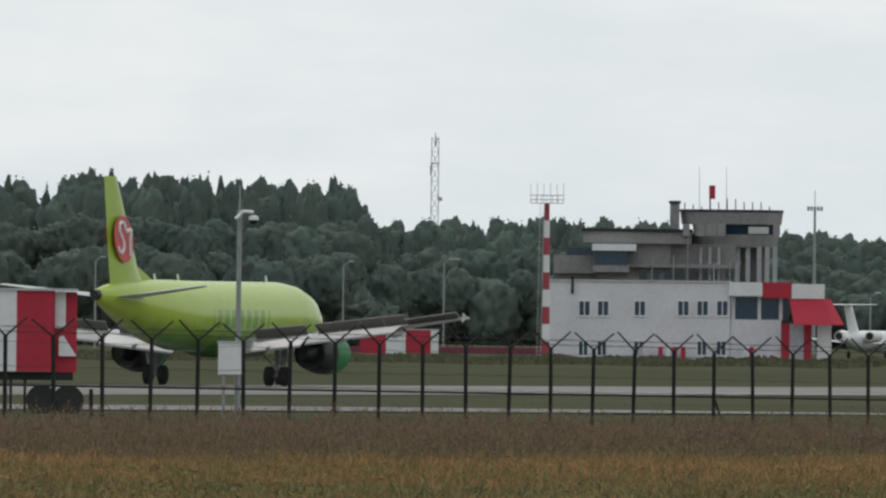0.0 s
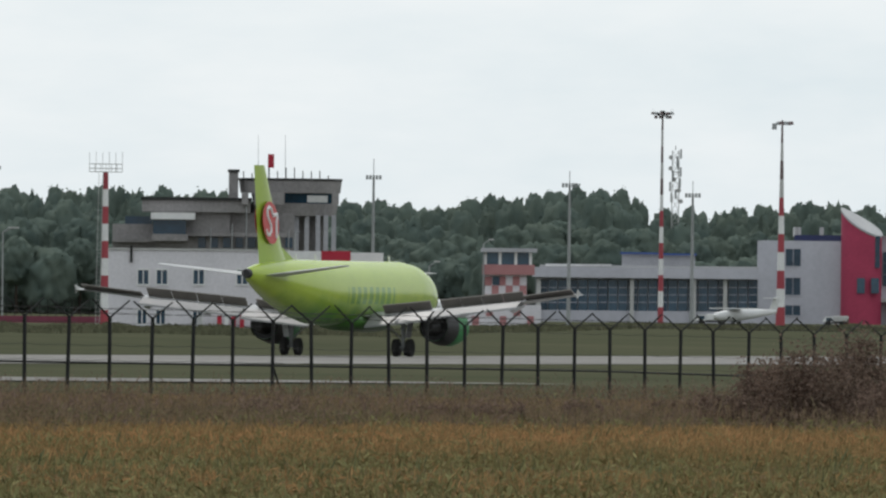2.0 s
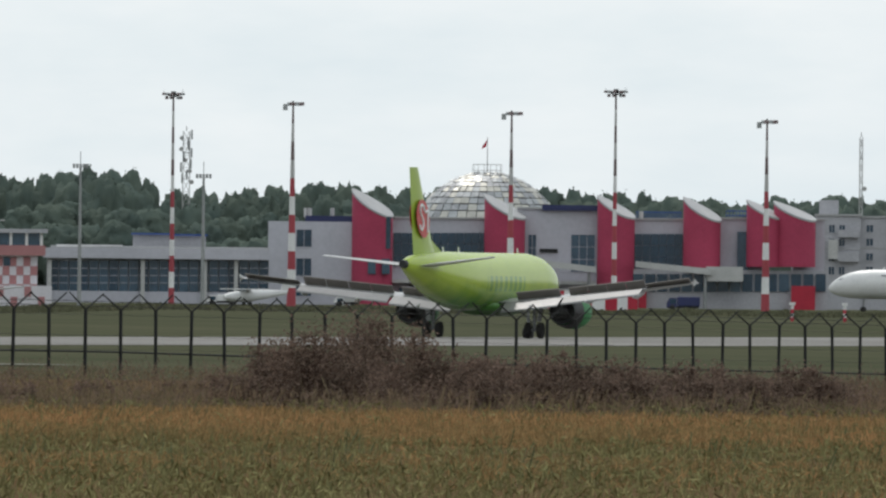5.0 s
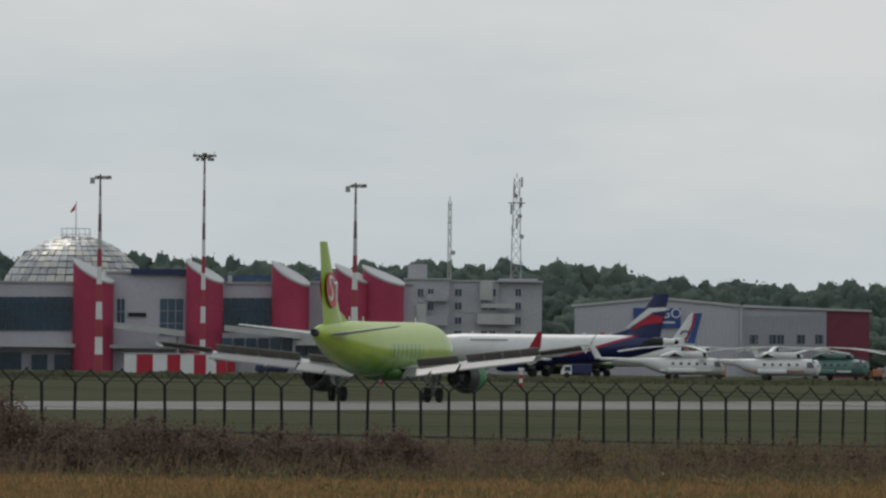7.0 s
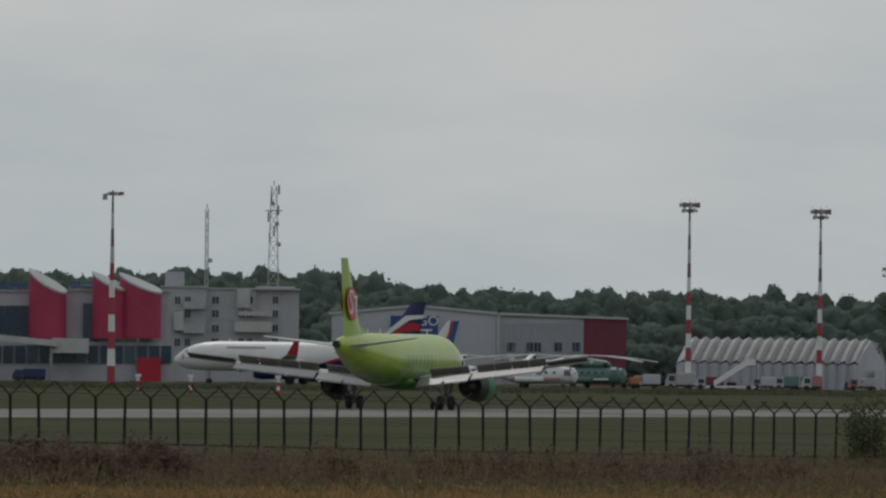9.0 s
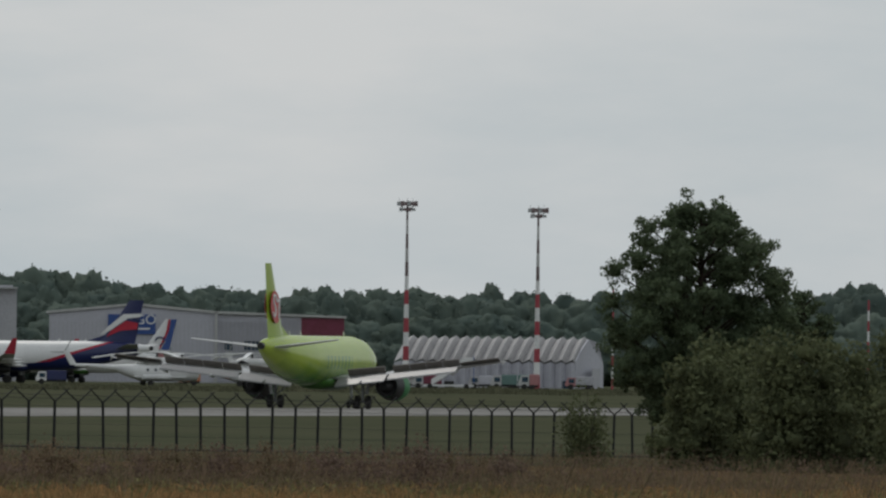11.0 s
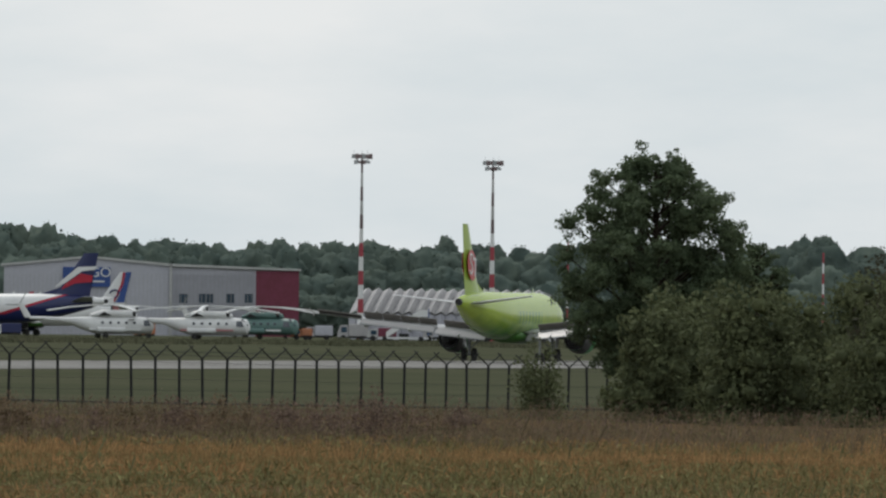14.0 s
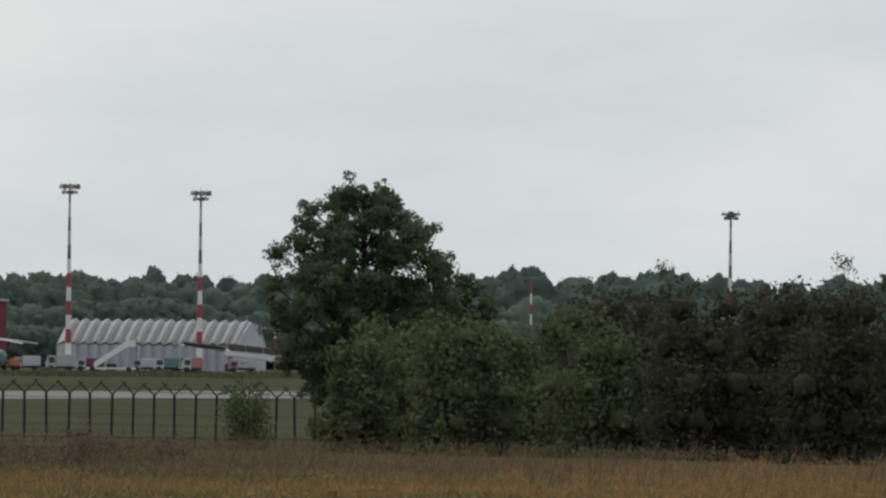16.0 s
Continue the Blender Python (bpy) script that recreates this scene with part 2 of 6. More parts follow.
def foil(bm, stations, vertical=False):
    """A wing: stations (span, x of trailing edge, x of leading edge, z, thickness)."""
    prof = ((0, 0.0), (0.35, 0.42), (0.7, 0.5), (0.92, 0.33), (1, 0.0), (0.92, -0.28), (0.7, -0.42), (0.35, -0.25))
    rings = []
    for s, te, le, z, th in stations:
        ring = []
        for u, v in prof:
            x = te + (le - te) * u
            ring.append(bm.verts.new((x, v * th, z) if vertical else (x, s, z + v * th)))
        rings.append(ring)
    n = len(prof)
    for r, s in zip(rings, rings[1:]):
        for i in range(n):
            j = (i + 1) % n
            bm.faces.new((r[i], r[j], s[j], s[i]))
    bm.faces.new(rings[0]); bm.faces.new(rings[-1][::-1])


def part(name, bm, material, parent=None, label="", smooth=False):
    bmesh.ops.recalc_face_normals(bm, faces=bm.faces)
    me = bpy.data.meshes.new(name)
    bm.to_mesh(me); bm.free()
    me.materials.append(material)
    if smooth:
        me.polygons.foreach_set("use_smooth", [True] * len(me.polygons))
        me.set_sharp_from_angle(angle=radians(40))
    ob = new(name, me)
    ob.parent = parent
    if label:
        ob["label"] = label
    return ob


def thing(name, m, label, category, group="", kind=""):
    ob = new(name)
    ob.matrix_world = m
    ob.empty_display_size = 0.5
    return tagged(ob, label, category, group, kind)


def raw(name, verts, faces, material, parent=None):
    me = bpy.data.meshes.new(name)
    me.from_pydata(verts, [], faces)
    me.materials.append(material)
    ob = new(name, me)
    ob.parent = parent
    return ob


def fold(t):
    t = min(1.0, max(0.0, t))
    return t * t * (3 - 2 * t)


def rise(x, y):
    """Height of the ground: a slope on this side of the fence, level at the runway, a little up beyond it."""
    run = x
    x = x * min(1.0, 157 / max(y, 1.0))
    near = float(np.interp(x, (130, 200, 280, 340, 398, 660, 690), (2.4, 2.25, 1.8, 1.66, 1.55, 0.03, -0.1)))
    far = 0.17 * fold((y - 250) / 65) * max(fold((1150 - run) / 300), fold((y - 400) / 60)) + 0.33 * fold((y - 400) / 60)
    return near * (1 - min(1.0, max(0.0, (y - 157) / 158))) + far


class Site:
    """A spot d metres off at bearing b: local x to the right across the line of sight, y away, z up from the ground."""

    def __init__(self, b, d, z=None, turn=0.0):
        self.b, self.d, self.k = b, d, d / STEPS
        p = sight(b, LEVEL, d)
        self.z = rise(p.x, p.y) if z is None else z
        a = BASE - b / STEPS
        self.m = Matrix.Translation((p.x, p.y, self.z)) @ Matrix.Rotation(a - math.pi / 2 + turn, 4, "Z")

    def x(self, b, h=620):
        return (b + LEAN * (h - LEVEL) - self.b) * self.k

    def h(self, h, b=None):
        b = self.b if b is None else b
        return EYE.z - (h - LEVEL - LEAN * b) * self.k - self.z

    def box(self, bm, b0, b1, h0, h1, y0=0.0, y1=4.0, foot=False):
        """b0..b1 across, h0 (top) to h1 (bottom) in readings, y0..y1 deep in metres."""
        c = (b0 + b1) / 2
        quad_box(bm, self.x(b0), self.x(b1), y0, y1, 0.0 if foot else self.h(h1, c), self.h(h0, c))


def block(site, name, b0, b1, h0, h1, y0, y1, material, parent, foot=False, label=""):
    bm = bmesh.new()
    site.box(bm, b0, b1, h0, h1, y0, y1, foot)
    return part(name, bm, material, parent, label)


def window(site, b0, b1, h0, h1, parent, y=0.0, bars=1, rows=1, frame_mat=None, pane_mat=None, w=0.09):
    """A glazed opening with its frame and mullions standing proud of the wall."""
    c = (b0 + b1) / 2
    x0, x1, z0, z1 = site.x(b0), site.x(b1), site.h(h1, c), site.h(h0, c)
    bm = bmesh.new(); quad_box(bm, x0, x1, y - 0.03, y + 0.05, z0, z1)
    ob = part("window", bm, pane_mat or GLASS, parent)
    bm = bmesh.new()
    quad_box(bm, x0 - w, x0 + w * 0.2, y - 0.1, y - 0.02, z0 - w, z1 + w); quad_box(bm, x1 - w * 0.2, x1 + w, y - 0.1, y - 0.02, z0 - w, z1 + w)
    quad_box(bm, x0 + w * 0.2, x1 - w * 0.2, y - 0.1, y - 0.02, z0 - w, z0 + w * 0.3); quad_box(bm, x0 + w * 0.2, x1 - w * 0.2, y - 0.1, y - 0.02, z1 - w * 0.3, z1 + w)
    for i in range(1, bars + 1):
        c = x0 + (x1 - x0) * i / (bars + 1)
        quad_box(bm, c - w * 0.4, c + w * 0.4, y - 0.09, y - 0.03, z0 + w * 0.3, z1 - w * 0.3)
    for i in range(1, rows):
        c = z0 + (z1 - z0) * i / rows
        quad_box(bm, x0 + w * 0.2, x1 - w * 0.2, y - 0.085, y - 0.035, c - w * 0.35, c + w * 0.35)
    part("frame", bm, frame_mat or WHITE, ob)
    return ob


def leaves(n, centres, radii, size, rng, squash=1.0, shell=0.5, outward=1.0):
    """n leaf-like quads scattered in the given lobes, most of them facing outwards. Returns their corners."""
    share = np.array(radii) ** 2
    idx = rng.choice(len(centres), n, p=share / share.sum())
    c, r = np.array(centres)[idx], np.array(radii)[idx]
    v = rng.normal(size=(n, 3)); v /= np.linalg.norm(v, axis=1)[:, None]
    q = c + v * (r * rng.uniform(shell, 1.05, n) )[:, None] * np.array((1, 1, squash))
    f = v * outward + rng.normal(size=(n, 3)) * 0.58
    a = np.cross(f, rng.normal(size=(n, 3))); a /= np.linalg.norm(a, axis=1)[:, None]
    b = np.cross(a, f); b /= np.linalg.norm(b, axis=1)[:, None]
    s = rng.uniform(0.55, 1.3, n)[:, None] * size
    pts = np.stack((q - a * s, q + b * s * 0.55, q + a * s, q - b * s * 0.55), 1).reshape(-1, 3)
    return pts


def cores(name, centres, radii, material, parent, rng, squash=1.0, fine=False, ragged=0.25):
    """The close inner foliage of a crown: one lumpy rounded body in each lobe."""
    bm = bmesh.new(); bmesh.ops.create_icosphere(bm, subdivisions=2 if fine else 1, radius=1.0)
    bm.verts.ensure_lookup_table()
    base = np.array([v.co[:] for v in bm.verts]); tri = np.array([[v.index for v in f.verts] for f in bm.faces]); bm.free()
    c, r = np.asarray(centres, dtype=float), np.asarray(radii, dtype=float)
    k, n = len(c), len(base)
    pts = c[:, None, :] + base[None] * (r[:, None] * rng.uniform(1 - ragged, 1 + ragged, (k, n)))[:, :, None] * np.array((1, 1, squash))
    faces = (tri[None] + (np.arange(k) * n)[:, None, None]).reshape(-1, 3)
    me = bpy.data.meshes.new(name)
    me.from_pydata(pts.reshape(-1, 3).tolist(), [], faces.tolist())
    me.polygons.foreach_set("use_smooth", [True] * len(me.polygons))
    me.materials.append(material)
    ob = new(name, me); ob.parent = parent
    return ob


def quads(name, pts, material, parent=None):
    """One mesh of separate four-cornered leaves."""
    n = len(pts) // 4
    me = bpy.data.meshes.new(name)
    me.vertices.add(n * 4); me.loops.add(n * 4); me.polygons.add(n)
    me.vertices.foreach_set("co", np.ascontiguousarray(pts, dtype=np.float32).ravel())
    me.loops.foreach_set("vertex_index", np.arange(n * 4, dtype=np.int32))
    me.polygons.foreach_set("loop_start", np.arange(0, n * 4, 4, dtype=np.int32))
    me.update(calc_edges=True)
    me.materials.append(material)
    ob = new(name, me)
    ob.parent = parent
    return ob


# ---------------------------------------------------------------- ground, runway, road
def ground():
    xs = np.concatenate((np.linspace(-300, 200, 11), np.linspace(230, 900, 80), np.linspace(950, 4900, 40)))
    ys = np.concatenate((np.linspace(-700, 40, 8), np.linspace(50, 480, 80), np.linspace(520, 2600, 16)))
    verts = [(x, y, rise(x, y) + (0.04 * noise.noise((x * 0.15, y * 0.15, 0)) if y < 300 else 0.0)) for y in ys for x in xs]
    w = len(xs)
    faces = [(j * w + i, j * w + i + 1, (j + 1) * w + i + 1, (j + 1) * w + i) for j in range(len(ys) - 1) for i in range(w - 1)]
    tagged(raw("ground", verts, faces, FIELD), "mown airfield grass and rough brown field", "ground", kind="structure")


def strip(name, x0, x1, y0, y1, lift, material, label, category, n=60):
    bm = bmesh.new()
    a = [[bm.verts.new((x0 + (x1 - x0) * i / n, y, rise(x0 + (x1 - x0) * i / n, y) + lift)) for i in range(n + 1)] for y in np.linspace(y0, y1, 7)]
    for r, s in zip(a, a[1:]):
        for i in range(n):
            bm.faces.new((r[i], r[i + 1], s[i + 1], s[i]))
    tagged(part(name, bm, material), label, category, kind="structure")


ground()
strip("runway", 300, 3400, 318, 372, 0.03, ASPHALT, "pale worn concrete runway", "runway")
strip("road", 330, 610, 200, 246, 0.05, ASPHALT, "pale concrete service road", "road", 30)


# ---------------------------------------------------------------- airliners
FUSELAGE = ((0, 0, 5.1, .16, .2), (0.5, 0, 5.05, .34, .38), (2, 0, 4.93, .68, .74), (4, 0, 4.72, 1.05, 1.12), (6.5, 0, 4.45, 1.45, 1.5), (9.5, 0, 4.15, 1.78, 1.86),
            (12.5, 0, 3.95, 1.95, 2.05), (15, 0, 3.9, 1.975, 2.07), (31, 0, 3.9, 1.975, 2.07), (33, 0, 3.83, 1.88, 1.98), (34.6, 0, 3.7, 1.63, 1.76),
            (35.9, 0, 3.52, 1.25, 1.36), (36.8, 0, 3.36, .82, .9), (37.35, 0, 3.26, .42, .48), (37.57, 0, 3.22, .08, .08))


def spoiler(bm, y0, y1, x0, x1, z0, z1, up, chord):
    """A panel hinged along its front edge, its rear edge raised by up degrees."""
    dx, dz = -chord * math.cos(radians(up)), chord * math.sin(radians(up))
    slab(bm, ((x0, y0, z0), (x1, y1, z1), (x1 + dx, y1, z1 + dz), (x0 + dx, y0, z0 + dz)), (0.05, 0, 0.05))


def airliner(name, m, label, body_mat, fin_mat, nac_mat, tip_mat, landing, belly=None, cut=0.0, up=0.0):
    """A twin-jet airliner, its tail tip at the origin and its nose along +x."""
    ob = thing(name, m, label, "airliner")
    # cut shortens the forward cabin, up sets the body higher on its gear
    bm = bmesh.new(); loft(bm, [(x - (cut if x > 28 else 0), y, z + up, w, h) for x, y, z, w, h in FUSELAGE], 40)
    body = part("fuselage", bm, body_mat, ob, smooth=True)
    if belly:
        bm = bmesh.new()
        loft(bm, [(x, y, z - 0.05, w * 1.01, h) for x, y, z, w, h in FUSELAGE[2:12]], 40)
        bmesh.ops.bisect_plane(bm, geom=bm.verts[:] + bm.edges[:] + bm.faces[:], plane_co=(12, 0, 3.3), plane_no=(0.09, 0, 1), clear_outer=True)
        part("belly_band", bm, belly, body, "dark blue belly", smooth=True)
    bm = bmesh.new(); loft(bm, ((16.5, 0, 2.4, .4, .2), (18, 0, 2.25, 1.5, .6), (24, 0, 2.2, 1.75, .65), (27, 0, 2.35, .5, .25)), 20)
    part("belly_fairing", bm, belly or BELLYGREEN, body, smooth=True)
    bm = bmesh.new(); tube(bm, (-0.06, 0, 5.09 + up), (0.4, 0, 5.07 + up), 0.27, 0.33, 16)
    part("exhaust", bm, DARKMETAL, body, "dark tail exhaust")
    bm = bmesh.new()
    slab(bm, [(x - cut, y, z + up) for x, y, z in ((35.35, -1.15, 4.62), (36.1, -0.8, 4.25), (36.25, 0, 4.3), (36.1, 0.8, 4.25), (35.35, 1.15, 4.62), (35.3, 0, 4.85))], (0.06, 0, 0.1))
    part("windscreen", bm, GLASS, body)
    for x in (9.6, 13.4, 29.5 - cut):
        bm = bmesh.new(); slab(bm, ((x, -0.02, 5.9 + up), (x + 0.35, -0.02, 5.9 + up), (x + 0.1, -0.02, 6.35 + up), (x - 0.1, -0.02, 6.35 + up)), (0, 0.04, 0))
        part("antenna", bm, WHITE, body)
    # tail
    bm = bmesh.new(); foil(bm, ((0, 2.6, 8.3, 5.5, 0.5), (0, 2.3, 6.9, 6.8, 0.45), (0, 1.35, 3.35, 11.75 + 2.4 * up, 0.22)), True)
    fin = part("fin", bm, fin_mat, ob, smooth=True)
    bm = bmesh.new(); slab(bm, ((7.0, -0.06, 5.7), (10.0, -0.06, 5.85), (6.8, -0.06, 6.9)), (0, 0.12, 0)); part("dorsal_fillet", bm, fin_mat, fin)
    for s in (-1, 1):
        bm = bmesh.new(); foil(bm, ((s * 0.5, 1.9, 5.3, 4.95 + up, 0.3), (s * 6.2, 0.7, 2.1, 5.62 + up, 0.12)))
        part("tailplane", bm, WINGGREY, ob, smooth=True)
    # wings
    for s in (-1, 1):
        bm = bmesh.new()
        foil(bm, ((s * 1.0, 18.9, 25.6, 2.5, 0.75), (s * 6.4, 18.4, 22.0, 2.95, 0.5), (s * 12, 16.9, 19.3, 3.5, 0.3), (s * 16.9, 15.4, 17.0, 4.1, 0.14)))
        wing = part("wing", bm, WINGGREY, ob, smooth=True)
        bm = bmesh.new()
        if landing:
            slab(bm, ((15.4, s * 16.9, 4.0), (16.4, s * 16.9, 4.15), (15.4, s * 17.0, 4.42)), (0, s * 0.05, 0))
            slab(bm, ((15.4, s * 16.9, 4.05), (16.4, s * 16.9, 4.15), (15.4, s * 16.95, 3.85)), (0, s * 0.05, 0))
        else:
            slab(bm, ((15.4, s * 16.9, 4.1), (17.0, s * 16.9, 4.1), (15.6, s * 17.5, 6.3), (15.0, s * 17.5, 6.3)), (0, s * 0.08, 0))
        part("wingtip", bm, tip_mat, wing)
        if landing:
            # flaps down, in an inner and an outer panel
            for y0, y1, x0, x1, z0, z1, c in ((1.9, 6.3, 18.9, 18.3, 2.46, 2.84, 1.5), (6.5, 12.8, 18.2, 16.55, 2.88, 3.52, 1.05)):
                bm = bmesh.new()
                slab(bm, ((x0, s * y0, z0), (x1, s * y1, z1), (x1 - c * 0.86, s * y1, z1 - c * 0.36), (x0 - c * 0.86, s * y0, z0 - c * 0.44)), (0.05, 0, 0.12))
                part("flap", bm, FLAP, wing, "pale grey lowered flap")
            bm = bmesh.new()
            spoiler(bm, s * 12.95, s * 16.6, 17.35, 16.1, 3.64, 4.1, 22, 0.85)
            part("aileron", bm, SPOILER, wing)
            # raised spoilers
            for y0, y1 in ((2.7, 5.9), (6.6, 8.1), (8.15, 9.65), (9.7, 11.2), (11.25, 12.75)):
                bm = bmesh.new()
                f = lambda y: 18.75 - max(0.0, y - 6.4) * 0.29
                g = lambda y: 2.68 + 0.098 * (y - 2.4)
                spoiler(bm, s * y0, s * y1, f(y0) + 0.75, f(y1) + 0.75, g(y0), g(y1), 44, 0.8)
                part("spoiler", bm, SPOILER, wing, "raised dark grey spoiler")
        for y, l in ((4.2, 2.6), (8.6, 2.8), (12.4, 2.2)):
            x = 19.0 - max(0, y - 6.4) * 0.29
            bm = bmesh.new()
            dz = -0.4 if landing else -0.1
            loft(bm, ((x - l * 0.75, s * y, 2.45 + 0.098 * (y - 2.4) + dz, 0.05, 0.06), (x - l * 0.3, s * y, 2.36 + 0.098 * (y - 2.4) + dz * 0.6, 0.17, 0.22), (x + l * 0.5, s * y, 2.42 + 0.098 * (y - 2.4), 0.12, 0.16)), 10)
            part("flap_fairing", bm, WINGGREY if landing else WHITE, wing, smooth=True)
        # engine
        y = s * 5.75
        bm = bmesh.new(); loft(bm, ((20.3, y, 1.95, .92, .92), (21.5, y, 1.92, 1.13, 1.15), (23.2, y, 1.9, 1.2, 1.22), (24.3, y, 1.92, 1.05, 1.08)), 24, False)
        eng = part("nacelle", bm, nac_mat, ob, smooth=True)
        bm = bmesh.new(); loft(bm, ((20.28, y, 1.95, .9, .9), (21.2, y, 1.95, .8, .8)), 20); part("fan_duct", bm, DARKMETAL, eng)
        bm = bmesh.new(); loft(bm, ((19.0, y, 1.95, .34, .34), (19.7, y, 1.95, .55, .55), (20.9, y, 1.95, .66, .66)), 18); part("core_nozzle", bm, DARKMETAL, eng, smooth=True)
        bm = bmesh.new(); loft(bm, ((24.31, y, 1.92, 1.04, 1.07), (24.5, y, 1.92, 0.98, 1.0), (24.2, y, 1.92, 0.86, 0.88)), 24, False); part("inlet_lip", bm, METAL, eng, smooth=True)
        bm = bmesh.new(); slab(bm, ((20.2, y - 0.14, 2.85), (23.6, y - 0.14, 2.9), (22.6, y - 0.14, 3.25), (19.6, y - 0.14, 2.95)), (0, 0.28, 0)); part("pylon", bm, WINGGREY, eng)
        if landing:
            bm = bmesh.new()
            loft(bm, ((20.2, y, 1.95, .97, .98), (20.9, y, 1.93, 1.06, 1.07), (21.9, y, 1.92, 1.19, 1.21)), 24, False); part("reverser_sleeve", bm, DARKMETAL, eng, smooth=True)
        # main gear
        y = s * 3.8
        bm = bmesh.new(); tube(bm, (19.9, y, 0.55), (19.9, y, 2.6), 0.13, 0.16); tube(bm, (19.9, y, 1.0), (19.9, y - s * 1.4, 2.3), 0.06); tube(bm, (19.9, y - 0.55, 0.58), (19.9, y + 0.55, 0.58), 0.09)
        gear = part("gear_leg", bm, STEEL, ob)
        bm = bmesh.new(); slab(bm, ((19.4, y + s * 0.3, 1.2), (20.4, y + s * 0.3, 1.2), (20.4, y + s * 0.5, 2.5), (19.4, y + s * 0.5, 2.5)), (0, s * 0.05, 0)); part("gear_door", bm, WINGGREY, gear)
        for q in (-0.46, 0.46):
            wheel(gear, 19.9, y + q, 0.58, 0.58, 0.4)
    bm = bmesh.new(); tube(bm, (32.5 - cut, 0, 0.38), (32.4 - cut, 0, 2.4), 0.09, 0.12); tube(bm, (32.5 - cut, -0.3, 0.38), (32.5 - cut, 0.3, 0.38), 0.06)
    gear = part("gear_leg", bm, STEEL, ob)
    for q in (-0.25, 0.25):
        wheel(gear, 32.5 - cut, q, 0.38, 0.38, 0.22)
    return ob


def wheel(parent, x, y, z, r, w):
    bm = bmesh.new()
    loft_y = ((-w / 2, r * 0.82), (-w * 0.4, r * 0.97), (0, r), (w * 0.4, r * 0.97), (w / 2, r * 0.82))
    rings = [[bm.verts.new((x + q * math.cos(a), y + o, z + q * math.sin(a))) for a in (2 * math.pi * i / 18 for i in range(18))] for o, q in loft_y]
    for a, b in zip(rings, rings[1:]):
        for i in range(18):
            bm.faces.new((a[i], a[(i + 1) % 18], b[(i + 1) % 18], b[i]))
    bm.faces.new(rings[0]); bm.faces.new(rings[-1])
    part("wheel", bm, RUBBER, parent, "black tyre", smooth=True)


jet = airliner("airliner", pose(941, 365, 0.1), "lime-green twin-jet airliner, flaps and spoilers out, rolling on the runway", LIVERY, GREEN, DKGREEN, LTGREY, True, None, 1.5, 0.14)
fin = [c for c in jet.children if c.name.startswith("fin")][0]
for s in (-1, 1):
    bm = bmesh.new()
    ring = [(3.95 + 1.5 * math.cos(a), s * 0.25, 8.45 + 1.35 * math.sin(a)) for a in (2 * math.pi * i / 28 for i in range(28))]
    slab(bm, [(x - 0.25 * (z - 8.45), y, z) for x, y, z in ring], (0, s * 0.03, 0))
    emblem = part("emblem", bm, LOGO, fin, "red oval emblem with a white curl")
    bm = bmesh.new()
    pts = [(4.75, 9.0), (4.6, 9.35), (4.2, 9.45), (3.8, 9.25), (3.75, 8.9), (4.05, 8.6), (4.3, 8.3), (4.25, 7.9), (3.9, 7.65), (3.5, 7.75), (3.4, 8.0)]
    for (x0, z0), (x1, z1) in zip(pts, pts[1:]):
        tube(bm, (x0 - 0.5 - 0.25 * (z0 - 8.45), s * 0.27, z0), (x1 - 0.5 - 0.25 * (z1 - 8.45), s * 0.27, z1), 0.12, seg=6)
    part("curl", bm, WHITE, emblem)
    bm = bmesh.new()
    for (x0, z0), (x1, z1) in zip(((4.3, 8.9), (5.15, 9.0), (4.85, 8.4)), ((5.15, 9.0), (4.85, 8.4), (4.7, 7.5))):
        tube(bm, (x0 - 0.25 * (z0 - 8.45), s * 0.27, z0), (x1 - 0.25 * (z1 - 8.45), s * 0.27, z1), 0.12, seg=6)
    part("hook", bm, WHITE, emblem)


